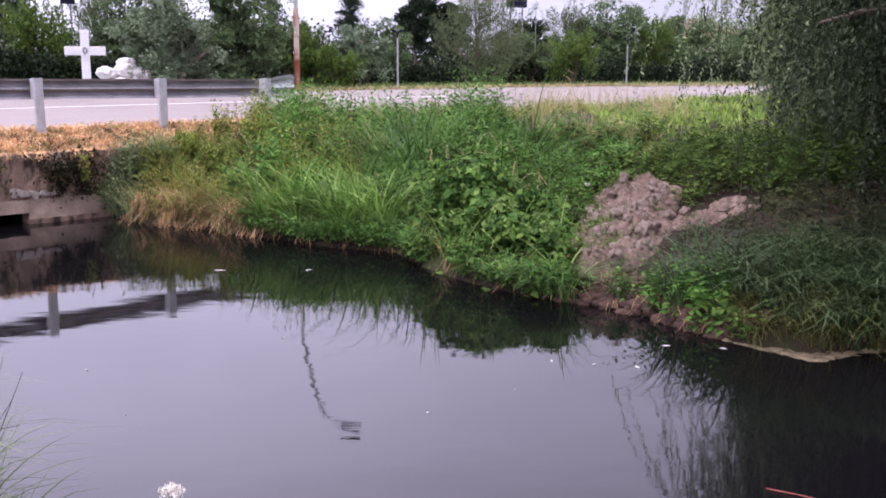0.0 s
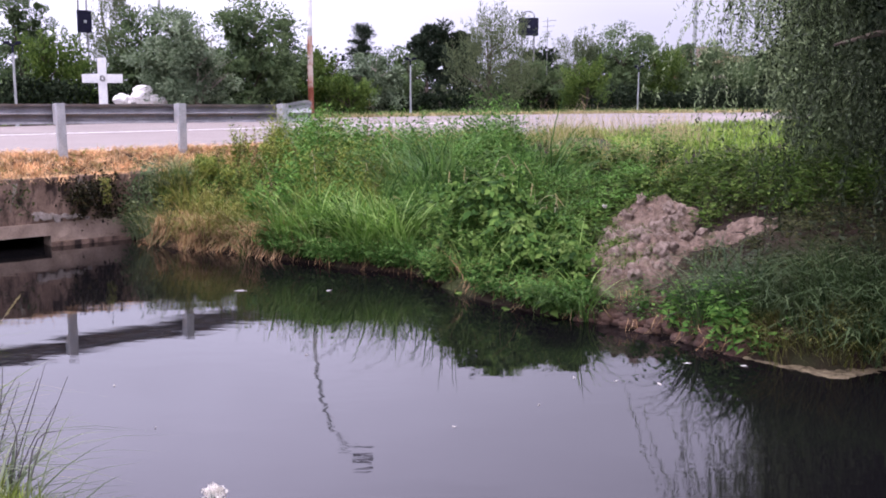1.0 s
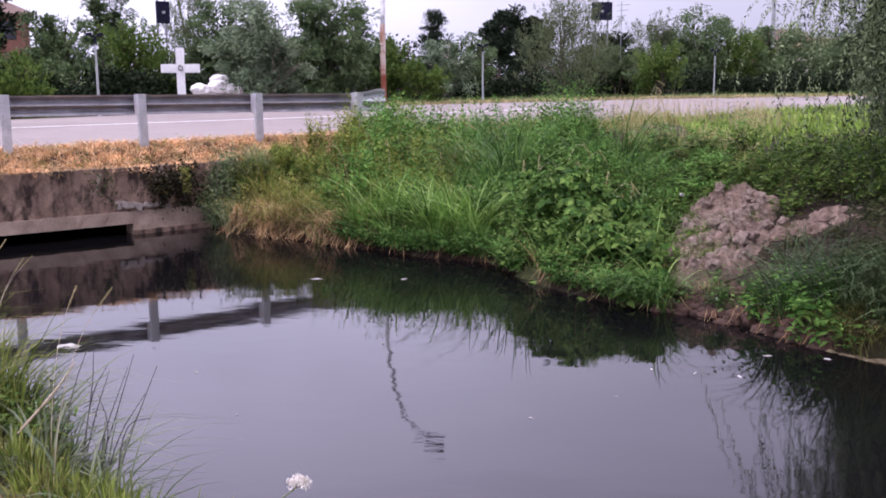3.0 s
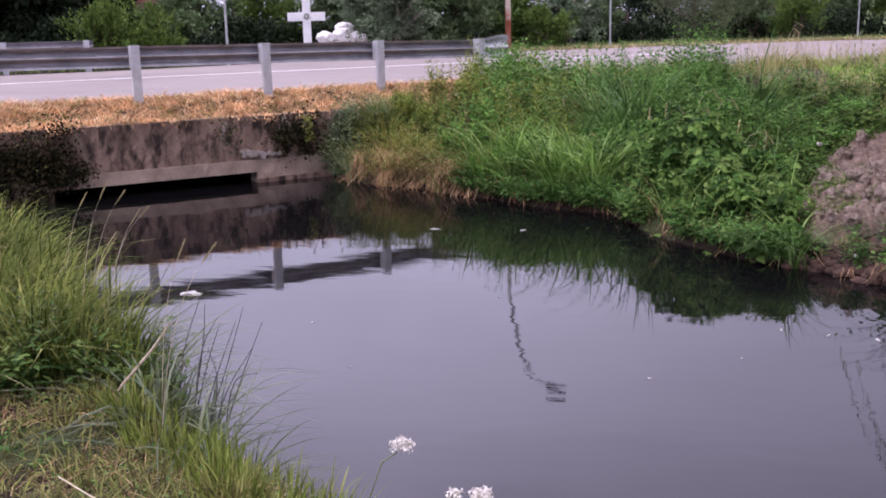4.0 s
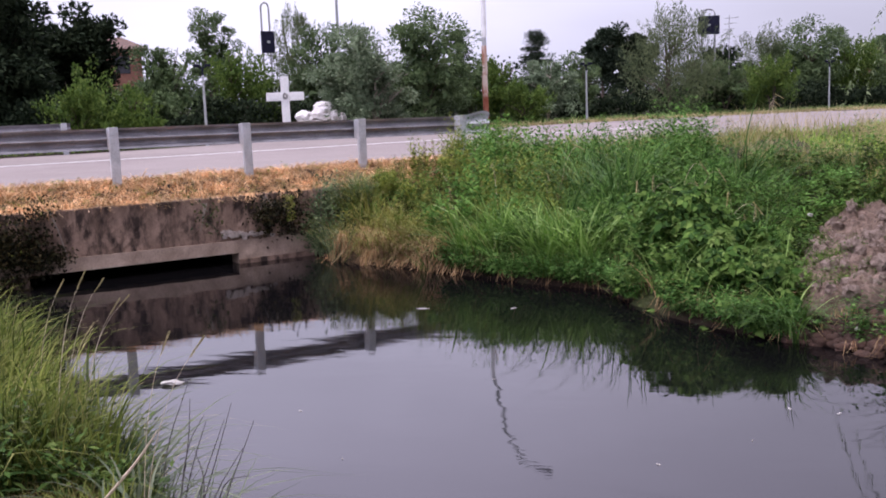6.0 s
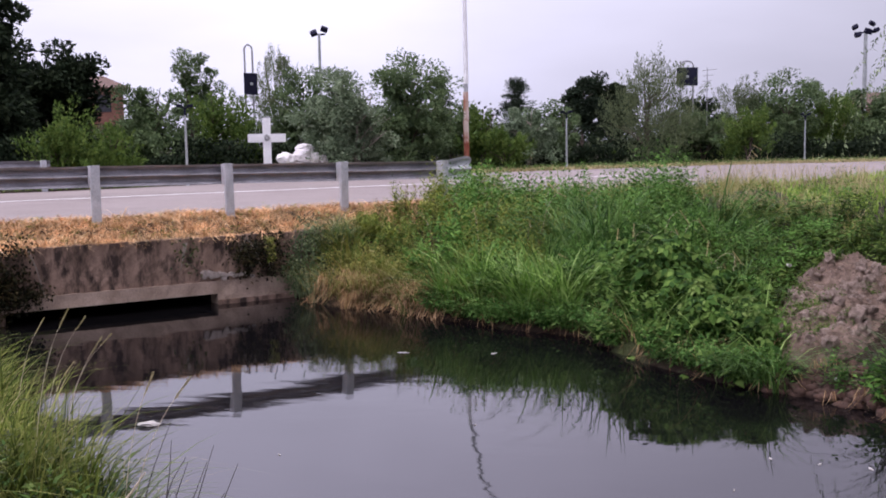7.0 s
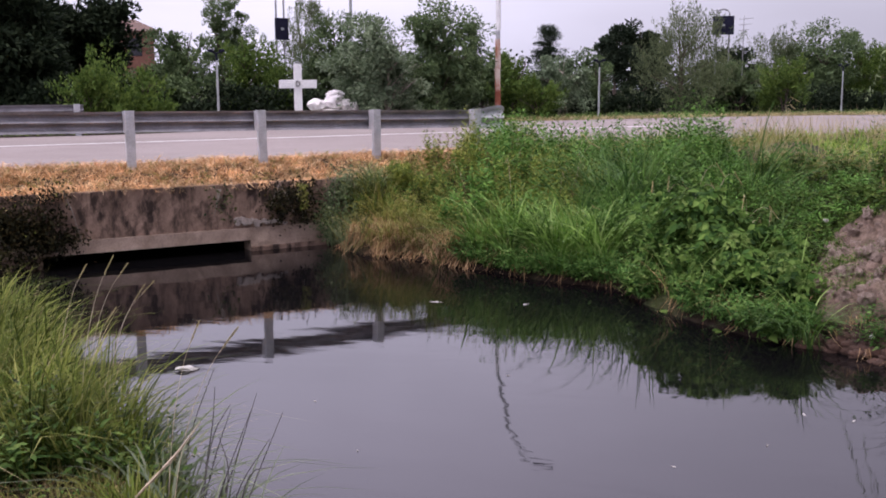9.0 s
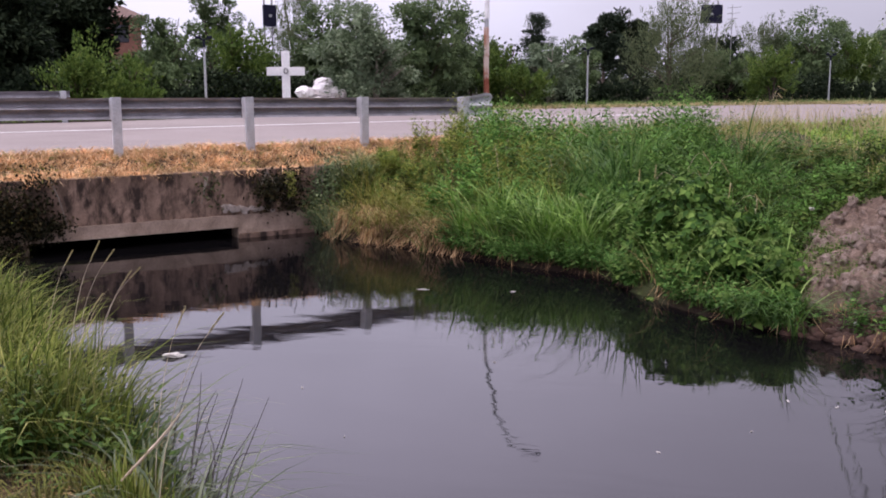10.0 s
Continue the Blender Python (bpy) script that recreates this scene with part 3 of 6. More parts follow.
# flaked patch of old plaster above the pier
bm = bmesh.new()
pr = np.random.default_rng(12)
for k in range(40):
    cu = 5.12 + abs(pr.normal(0, 0.42))
    cz = 0.455 - 0.10 * (cu - 5.15) + pr.normal(0, 0.022)
    r = pr.uniform(0.012, 0.04)
    ring = [bm.verts.new((cu + r * 1.6 * math.cos(a) * pr.uniform(0.6, 1.1), -0.018 - 0.0008 * k, cz + r * math.sin(a) * pr.uniform(0.6, 1.1))) for a in np.linspace(0, math.tau, 9)[:-1]]
    f = bm.faces.new(ring)
    r2 = bmesh.ops.extrude_face_region(bm, geom=[f])
    bmesh.ops.translate(bm, verts=[g for g in r2["geom"] if isinstance(g, bmesh.types.BMVert)], vec=(0, 0.03, 0))
bmesh.ops.transform(bm, matrix=WALL_M, verts=bm.verts[:])
part("plaster_patch", bm, PLASTER, bridge, "flaking pale plaster patch")

# ---------------------------------------------------------------- guardrails
RAIL_V = -15.20


def w_profile():
    return [(0.0, 0.0), (-0.012, -0.028), (-0.075, -0.062), (-0.082, -0.085), (-0.072, -0.108), (-0.008, -0.142), (-0.002, -0.155), (-0.008, -0.168), (-0.072, -0.202), (-0.082, -0.225), (-0.075, -0.248), (-0.012, -0.282), (0.0, -0.31)]


def beam(path, parent, name="beam", mat=None, tall=None):
    """A corrugated steel beam along points (x, y, z of its top edge); the waves point away from the pond."""
    bm = bmesh.new()
    prof = w_profile()
    rows = []
    for i, p in enumerate(path):
        a, b = Vector(path[max(i - 1, 0)]), Vector(path[min(i + 1, len(path) - 1)])
        d = (b - a).normalized()
        out = Vector((d.y, -d.x, 0)).normalized()
        k = tall[i] if tall else 1.0
        rows.append([[bm.verts.new(Vector(p) + out * (c - t) + Vector((0, 0, z * k))) for c, z in prof] for t in (0.0, 0.004)])
    for q, w in zip(rows, rows[1:]):
        for k in range(len(prof) - 1):
            bm.faces.new((q[0][k], w[0][k], w[0][k + 1], q[0][k + 1]))
            bm.faces.new((q[1][k + 1], w[1][k + 1], w[1][k], q[1][k]))
        for k in (0, len(prof) - 1):
            bm.faces.new((q[0][k], q[1][k], w[1][k], w[0][k]))
    bmesh.ops.recalc_face_normals(bm, faces=bm.faces[:])
    return part(name, bm, mat or STEEL, parent)


def rail_post(x, y, top, bottom, turn, parent, tilt=0.0):
    """A channel post with its spacer; local y points to the road."""
    m = pose(x, y, 0, 0, tilt, turn)
    bm = bmesh.new()
    box(bm, (-0.065, -0.005, bottom), (0.065, 0.004, top), m, 0.002)
    box(bm, (-0.065, 0.0041, bottom), (-0.057, 0.075, top), m, 0.002)
    box(bm, (0.057, 0.0041, bottom), (0.065, 0.075, top), m, 0.002)
    p = part("post", bm, POST_STEEL, parent)
    bm = bmesh.new()
    box(bm, (-0.06, 0.077, top - 0.33), (0.06, 0.20, top - 0.012), m, 0.006)
    part("spacer", bm, POST_STEEL, p)
    for dz in (0.11, 0.22):
        bm = bmesh.new()
        bmesh.ops.create_cone(bm, cap_ends=True, segments=6, radius1=0.012, radius2=0.012, depth=0.012, matrix=m @ pose(0, -0.011, top - dz, 90))
        part("bolt", bm, POST_STEEL, p)


turn = math.degrees(math.atan2(E[1], E[0]))
rail = tagged(new("guardrail"), "galvanised steel guardrail with channel posts beside the road", "guardrail")
POST_U = [-4.02, -2.02, -0.02, 1.98, 3.975, 6.035, 8.02, 10.02]


def rail_z(u):
    """The rail falls a little towards its end."""
    return 2.004 - 0.0105 * (u - 6.0)


for i, u in enumerate(POST_U):
    rail_post(*xy(u, RAIL_V), rail_z(u) + 0.012, 0.9, turn, rail, (0.2, 0.4, -0.3, 0.2, 0.3, -0.5, 0.4, 0.0)[i])
for a, b in ((-14.0, -4.02), (-4.02, -0.02), (-0.02, 3.975), (3.975, 8.02), (8.02, 10.02)):
    beam([(*xy(u, RAIL_V - 0.205), rail_z(u) - 0.006 + (0.003 if a in (-4.02, 3.975) else 0)) for u in np.linspace(a - 0.12, b + 0.12, 6)], rail)
# the end piece flares up and back round the last post
# the paler steel paints the sky's reflection onto this piece
beam([(*xy(10.15, RAIL_V - 0.21), rail_z(10.0) - 0.01), (*xy(10.26, RAIL_V - 0.17), rail_z(10.0) + 0.02), (*xy(10.38, RAIL_V - 0.11), rail_z(10.0) + 0.05), (*xy(10.48, RAIL_V - 0.05), rail_z(10.0) + 0.07), (*xy(10.55, RAIL_V - 0.01), rail_z(10.0) + 0.06), (*xy(10.58, RAIL_V + 0.0), rail_z(10.0) + 0.02)], rail, "end_beam", POST_STEEL, (1.0, 1.15, 1.32, 1.42, 1.36, 1.1))

far_rail = tagged(new("guardrail"), "pale steel guardrail on the far roadside, ending bluntly", "guardrail")
beam([(*xy(u, -27.57), 2.0) for u in np.linspace(-20, 5.75, 10)], far_rail)
for u in (5.55, 3.55, 1.55, -0.45, -2.45, -4.45):
    rail_post(*xy(u, -27.37), 2.01, 1.05, turn, far_rail)


# ---------------------------------------------------------------- trees
def crown_mesh(rng, kind, h, r, count, size):
    """The leaves of a crown: clumps set in an uneven envelope, each of many leaves."""
    low = {"pine": 0.35, "conifer": 0.08}.get(kind, 0.03)
    clumps = max(26, int(count / 250))
    q = unit(rng.normal(0, 1, (clumps, 3)))
    rad = rng.uniform(0.35, 1, clumps) ** 0.5
    t = (q[:, 2] * rad + 1) / 2
    wob = 1 + 0.3 * np.sin(q[:, 0] * 3 + h) * np.cos(q[:, 1] * 4 + r * 3) + rng.normal(0, 0.08, clumps)
    if kind == "conifer":
        t = rng.uniform(0, 1, clumps) ** 1.3
        a = rng.uniform(0, math.tau, clumps)
        rr = r * (1 - t) ** 0.8 * rng.uniform(0.4, 1.05, clumps)
        c = np.stack([np.cos(a) * rr, np.sin(a) * rr, h * (low + (1 - low) * t)], 1)
        stretch = np.array([1.3, 1.3, 0.45])
    else:
        prof = np.sqrt(np.clip(1 - (2 * t - 1) ** 2, 0.02, 1)) ** 0.6
        if kind in ("light", "feather"):
            prof = prof * (1.1 - 0.45 * t)
        hor = unit(q[:, :2] + 1e-6) * (np.sqrt(rng.uniform(0.08, 1, clumps)) * prof * wob * r)[:, None]
        c = np.stack([hor[:, 0], hor[:, 1], h * (low + (0.95 - low) * t)], 1)
        stretch = {"light": np.array([0.8, 0.8, 1.7]), "feather": np.array([0.6, 0.6, 2.2])}.get(kind, np.array([1.1, 1.1, 0.75]))
    k = max(1, count // clumps)
    who = np.repeat(np.arange(clumps), k)
    cs = (0.19 * r + 0.12) * rng.uniform(0.45, 1.5, clumps)[who]
    off = unit(rng.normal(0, 1, (len(who), 3))) * (rng.uniform(0.05, 1, len(who)) ** 0.5 * cs)[:, None] * stretch
    at = c[who] + off
    if kind in ("light", "feather"):
        reach = {"light": 1.0, "feather": 1.2}[kind] * (0.28 * r + 0.28)
        shoots = max(60, len(who) // 45)
        sh = rng.integers(0, shoots, len(who))
        root_of = c[rng.integers(0, clumps, shoots)] + rng.normal(0, 0.1 * r, (shoots, 3))
        way = unit(unit(root_of - np.array([0, 0, h * 0.35])) * np.array([1, 1, 0.6]) + np.array([0, 0, {"light": 0.75, "feather": 1.3}[kind]]) + rng.normal(0, 0.25, (shoots, 3)))
        t = rng.uniform(-0.6, 0.6, len(who))
        at = root_of[sh] + way[sh] * (t * reach * rng.uniform(0.6, 1.3, shoots)[sh])[:, None] + rng.normal(0, 1, (len(who), 3)) * (0.075 * (0.4 + r) * (0.75 - t))[:, None]
        off = way[sh] + rng.normal(0, 0.5, (len(who), 3))
    at[:, 2] = np.maximum(at[:, 2], 0.04)
    out = unit(off) + 0.5 * unit(c[who] - np.array([0, 0, h * 0.4])) + rng.normal(0, 0.5, (len(who), 3))
    if kind in ("light", "feather"):
        out += np.array([0, 0, 0.9])
    sz = size * rng.uniform(0.6, 1.3, len(who))
    wide = {"feather": 0.28, "conifer": 0.22, "pine": 0.35, "silver": 0.5}.get(kind, 0.55)
    if kind not in ("feather",):
        n = int((900 + 120 * h) * {"dark": 4.5, "light": 0.45, "silver": 2.2}.get(kind, 1))
        pick = rng.integers(0, clumps, n)
        mid = np.array([0, 0, h * 0.45])
        core = mid + (c[pick] - mid) * rng.uniform(0.35, 0.92, (n, 1)) + rng.normal(0, 0.05 * r, (n, 3))
        core[:, 2] = np.maximum(core[:, 2], 0.05)
        at, out, off = np.concatenate([at, core]), np.concatenate([out, rng.normal(0, 1, (n, 3))]), np.concatenate([off, core - mid])
        sz = np.concatenate([sz, rng.uniform(0.2, 0.34, n) * (0.6 + 0.25 * r)])
    return leaves(rng, at, out, sz, sz * wide, 0.12, 0.0, unit(off) + np.array([0, 0, 0.7]) if kind in ("mid", "silver", "dark", "pine") else None)


KINDS = {  # leaf material, leaf length, bark, words
    "mid": (TREE_MID, 0.105, BARK, "leafy green roadside tree with a bushy crown", "tree"),
    "light": (TREE_LIGHT, 0.10, BARK, "young light green tree with upright shoots", "tree"),
    "dark": (TREE_DARK, 0.19, BARK, "dense dark green tree behind the road", "tree"),
    "silver": (TREE_SILVER, 0.11, PALE_BARK, "silvery grey-green tree with several pale stems", "tree"),
    "feather": (TREE_FEATHER, 0.12, BARK, "tall feathery grey-green tree with fine foliage", "tree"),
    "pine": (TREE_CONIFER, 0.20, BARK, "tall dark pine with a rounded crown", "tree"),
    "conifer": (TREE_CONIFER, 0.17, BARK, "dark pointed conifer in the distance", "tree"),
}


def tree(kind, x, y, h, r, seed):
    rng = np.random.default_rng(seed)
    mat, size, bark, label, category = KINDS[kind]
    z = float(ground_z(np.array([x]), np.array([y]))[0])
    root = tagged(new("tree"), label, category, "trees beyond the road")
    root.matrix_world = pose(x, y, z - 0.02, 0, 0, rng.uniform(0, 360))
    bm = bmesh.new()
    stems = 5 if kind == "silver" else (1 if kind in ("pine", "conifer") else 2)
    for s in range(stems):
        a, sp = rng.uniform(0, math.tau), (0.0 if stems == 1 else rng.uniform(0.12, 0.4) * r)
        top = h * rng.uniform(0.75, 0.92)
        pts = [(math.cos(a) * sp * t * 1.6 + 0.05 * math.sin(t * 5), math.sin(a) * sp * t * 1.6, top * t) for t in np.linspace(0, 1, 6)]
        r0 = 0.018 * h + 0.02
        tube(bm, pts, [r0 * (1 - 0.85 * t) / (1 if stems == 1 else 1.4) for t in np.linspace(0, 1, 6)], 7)
        for b in range(7):
            t = rng.uniform(0.2, 0.85)
            p = Vector(pts[int(t * 5)])
            ba = rng.uniform(0, math.tau)
            reach = r * rng.uniform(0.5, 0.9) * (1 - 0.5 * t)
            tube(bm, [p, p + Vector((math.cos(ba) * reach * 0.5, math.sin(ba) * reach * 0.5, 0.18 * h * (1 - t) + 0.1)), p + Vector((math.cos(ba) * reach, math.sin(ba) * reach, 0.3 * h * (1 - t) + 0.15))], [r0 * 0.4, r0 * 0.25, 0.006], 5)
    part("trunk", bm, bark, root)
    count = int(min(16500, max(5000, 1850 * h * r)))
    V, Q = crown_mesh(rng, kind, h, r, count, size)
    thing("crown", mesh_of("crown", V, Q), mat, parent=root)
    return root


TREES = [
    ("dark", -20.9, 27.0, 9.0, 2.6), ("dark", -19.4, 28.6, 6.8, 1.6), ("dark", -21.8, 30.0, 6.5, 2.3), ("dark", -20.2, 34.71, 5.1, 1.65), ("dark", -24.5, 33.0, 7.5, 2.8), ("light", -15.3, 26.1, 2.3, 1.3), ("light", -14.4, 27.0, 1.7, 1.0), ("mid", -15.95, 32.47, 3.6, 1.5),
    ("mid", -20.91, 47.82, 6.2, 1.15), ("light", -13.56, 33.57, 3.2, 1.3), ("feather", -16.4, 47.47, 5.8, 1.3), ("mid", -12.36, 39.34, 4.3, 1.5), ("silver", -8.50, 32.12, 3.6, 1.5),
    ("mid", -7.6, 35.6, 4.5, 1.75), ("conifer", -10.59, 59.35, 5.0, 0.9), ("mid", -6.87, 41.73, 2.9, 1.4), ("light", -5.59, 40.92, 2.6, 1.0), ("conifer", -7.06, 67.95, 5.1, 2.0),
    ("silver", -3.88, 43.14, 2.8, 1.2), ("light", -4.23, 38.5, 1.6, 0.9), ("mid", -2.81, 46.24, 3.0, 1.4), ("pine", -1.96, 52.3, 4.3, 1.0), ("dark", -0.8, 65.34, 5.4, 1.4), ("feather", 1.19, 45.34, 4.5, 2.0),
    ("dark", 4.17, 60.22, 3.4, 1.7), ("mid", 3.59, 47.23, 2.3, 1.4), ("light", 5.36, 45.5, 2.4, 1.2), ("feather", 5.93, 54.05, 4.1, 1.5), ("mid", 8.16, 53.77, 4.4, 2.0), ("light", 10.45, 55.42, 3.6, 1.6),
    ("mid", 12.65, 57.02, 4.1, 2.0), ("mid", 15.48, 58.4, 3.4, 2.0), ("dark", 18.29, 59.68, 3.6, 2.4), ("mid", 22.53, 62.5, 4.0, 3.0), ("dark", 27.0, 64.0, 4.2, 3.0), ("mid", 33.0, 66.0, 5.0, 3.4),
]
for i, (k, x, y, h, r) in enumerate(TREES):
    tree(k, x, y, h, r, 100 + i)


def wood(name, line, height, depth, count, size, mat, label, seed):
    """A belt of undergrowth or far wood along a line on the ground, thinning out behind it."""
    rng = np.random.default_rng(seed)
    (x0, y0), (x1, y1) = line
    t, back = rng.uniform(0, 1, count), np.abs(rng.normal(0, depth, count))
    run = math.hypot(x1 - x0, y1 - y0)
    u = t * run
    x, y = x0 + (x1 - x0) * t - (y1 - y0) / run * back, y0 + (y1 - y0) * t + (x1 - x0) / run * back
    top = height * (0.72 + 0.18 * np.sin(u * 0.9) + 0.14 * np.sin(u * 2.3 + 1) + 0.1 * np.sin(u * 5.1))
    z = ROAD_Z + top * rng.uniform(0, 1, count) ** 0.8
    V, Q = leaves(rng, np.stack([x, y, z], 1), rng.normal(0, 1, (count, 3)) + np.array([0, 0, 0.5]), size * rng.uniform(0.6, 1.3, count), size * 0.6, 0.15)
    thing(name, mesh_of(name, V, Q), mat, label, "undergrowth", kind="stuff")


# undergrowth leaves are painted dark for the shadows below the trees
wood("undergrowth", ((-22.0, 20.5), (-7.2, 38.9)), 1.5, 1.2, 20000, 0.17, TREE_DARK, "tangled undergrowth painted dark for the shadows below the roadside trees", 301)
wood("undergrowth", ((-6.0, 41.8), (30.0, 62.5)), 1.15, 1.2, 20000, 0.2, TREE_DARK, "belt of undergrowth painted dark for the shade below the roadside trees", 302)
wood("undergrowth", ((-34.2, 1.5), (-20.9, 21.6)), 3.3, 1.4, 14000, 0.24, TREE_DARK, "tangled undergrowth painted dark for the shadows below the roadside trees", 303)
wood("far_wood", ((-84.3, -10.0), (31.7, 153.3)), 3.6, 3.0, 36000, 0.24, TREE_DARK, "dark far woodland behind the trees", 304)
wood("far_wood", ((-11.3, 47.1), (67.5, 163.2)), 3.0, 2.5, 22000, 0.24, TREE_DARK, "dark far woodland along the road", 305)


# ---------------------------------------------------------------- willow over the bank
def willow(x, y, seed, size=1.0, lift=0.0, leaf=None, strands=1600, inner=46000, shift=0.0, inner_mat=None, fine=1.0):
    rng = np.random.default_rng(seed)
    z = float(ground_z(np.array([x]), np.array([y]))[0])
    root = tagged(new("willow_tree"), "weeping tree with drooping grey-green strands over the bank", "tree")
    root.matrix_world = pose(x, y, z - 0.05)
    bm = bmesh.new()
    tube(bm, [(0, 0, 0), (-0.1, 0.02, 1.2), (0.05, 0.1, 2.6), (0.0, 0.0, 4.2), (0.1, 0, 6.0)], [0.34, 0.27, 0.22, 0.15, 0.05], 12)
    part("trunk", bm, BARK, root)
    limbs = []
    for k in range(30):
        a = k * 2.399 + rng.uniform(-0.2, 0.2)
        z0, reach = rng.uniform(1.3, 4.8) * size, rng.uniform(1.6, 3.15) * size
        rise = rng.uniform(0.5, 1.5)
        d = Vector((math.cos(a), math.sin(a), 0))
        pts = [Vector((0, 0, z0)) + d * reach * t + Vector((0, 0, rise * math.sin(t * 2.2))) for t in np.linspace(0, 1, 7)]
        limbs.append(pts)
        bm = bmesh.new()
        tube(bm, pts, [0.085 * (1 - 0.9 * t) + 0.006 for t in np.linspace(0, 1, 7)], 6)
        part("limb", bm, BARK, root)
    at, ax, ln = [], [], []
    for s in range(strands):
        limb = limbs[rng.integers(len(limbs))]
        t = rng.uniform(0.1, 1) ** 0.8 * 5.999
        p = limb[int(t)].lerp(limb[int(t) + 1], t % 1) + Vector(rng.normal(0, 0.20, 3))
        far = math.hypot(p.x, p.y)
        length = min(rng.uniform(0.45, 1.2) * rng.choice([0.8, 1.0, 2.6]), p.z + z - 0.55 - lift * max(0.0, far - 2.0))
        if length < 0.2:
            continue
        out = Vector((p.x, p.y, 0)).normalized()
        sway = Vector(rng.normal(0, 0.3, 3))
        n = int(length / 0.021)
        k = np.linspace(0, 1, n)[:, None]
        line = np.array(p) + np.array(out) * 0.30 * np.sin(k * 1.6) + np.array((sway.x, sway.y, 0)) * k - np.array((0, 0, length)) * k ** 1.35
        at.append(line + rng.normal(0, 0.010, (n, 3)))
        ax.append(rng.normal(0, 0.5, (n, 3)) + np.array([0, 0, -0.7]))
        ln.append(rng.uniform(0.042, 0.085, n))
    at, ax, ln = np.concatenate(at), np.concatenate(ax), np.concatenate(ln)
    V, Q = leaves(rng, at, ax, ln, ln * 0.27, 0.12)
    thing("crown", mesh_of("crown", V, Q), leaf or SHADED_WILLOW, parent=root)
    # with no inner_mat, near-black leaves paint the shade inside the crown
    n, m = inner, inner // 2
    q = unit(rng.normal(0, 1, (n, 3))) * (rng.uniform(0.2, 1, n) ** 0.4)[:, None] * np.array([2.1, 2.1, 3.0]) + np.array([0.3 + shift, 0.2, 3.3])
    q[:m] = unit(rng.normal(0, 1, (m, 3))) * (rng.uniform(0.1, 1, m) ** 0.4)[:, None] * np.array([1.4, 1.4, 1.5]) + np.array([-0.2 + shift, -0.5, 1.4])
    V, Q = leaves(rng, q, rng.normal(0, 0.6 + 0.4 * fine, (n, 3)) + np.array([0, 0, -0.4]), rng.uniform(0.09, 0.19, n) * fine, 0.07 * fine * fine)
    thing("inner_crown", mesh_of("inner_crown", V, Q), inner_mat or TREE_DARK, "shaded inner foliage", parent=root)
    return root


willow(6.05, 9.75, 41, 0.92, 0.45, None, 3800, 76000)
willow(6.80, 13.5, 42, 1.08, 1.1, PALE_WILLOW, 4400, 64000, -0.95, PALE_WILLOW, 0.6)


# ---------------------------------------------------------------- plants of the banks
def on_land(rng, count, area, test=None, clear=0.0):
    """Random places on land inside a box of x and y, kept by a test of x, y, shore distance and side."""
    out = []
    while sum(len(o) for o in out) < count:
        x, y = rng.uniform(area[0], area[1], count * 2), rng.uniform(area[2], area[3], count * 2)
        d, wet, far = shore_distance(x, y)
        ok = ~wet & (d > clear)
        if test:
            ok &= test(x, y, d, far)
        out.append(np.stack([x[ok], y[ok], ground_z(x[ok], y[ok]) - 0.02], 1))
    return np.concatenate(out)[:count]


def leafy_stems(rng, base, height, leaf, per, spread=0.10, droop=0.2, wide=0.55, lean=None, dome=None):
    """Upright herbs: leaves set all round leaning stems, smaller towards the tip."""
    n = len(base)
    height = np.broadcast_to(height, n)
    dirn = rng.normal(0, 0.22, (n, 2)) + (0 if lean is None else lean)
    t = rng.uniform(0.12 if dome is None else 0.3, 1, (n, per))
    axis = base[:, None, :] + np.concatenate([dirn[:, None, :] * (height[:, None] * t ** 1.6)[..., None], (height[:, None] * t)[..., None]], 2)
    a = rng.uniform(0, math.tau, (n, per))
    out = np.stack([np.cos(a), np.sin(a), rng.uniform(-droop, 0.55, (n, per))], 2)
    size = leaf * rng.uniform(0.65, 1.25, (n, per)) * (1.15 - 0.55 * t)
    at = axis + out * (spread * (1.1 - 0.7 * t) * rng.uniform(0, 1, (n, per)))[..., None]
    face = None
    if dome is not None:
        face = np.concatenate([np.broadcast_to(dome[:, None, :] * 1.3, (n, per, 2)), (0.1 + 1.0 * t)[..., None]], 2).reshape(-1, 3)
    V, Q = leaves(rng, at.reshape(-1, 3), out.reshape(-1, 3), size.ravel(), size.ravel() * wide, 0.12, 0.55, face)
    stems = blades(rng, base, height, 0.008, 0.0, 0.02)
    return joined((V, Q), stems)


def stuff(name, sets, mat, label, category):
    V, Q, T = joined(*sets)
    return thing(name, mesh_of(name, V, Q, T), mat, label, category, kind="stuff")


def heap_mask(x, y):
    """Bare ground of the earth heap."""
    tongue = ((x - 2.05 - 0.27 * (y - 9.9)) / np.interp(y, [9.6, 10.0, 10.9, 12.2], [0.32, 0.44, 0.64, 0.58])) ** 2 + (np.clip(y - 12.0, 0, 9) / 0.62) ** 2 < 1
    return tongue | (((x - 3.35) / 0.56) ** 2 + ((y - 10.95 + 0.15 * (x - 3.35)) / 0.34) ** 2 < 1)


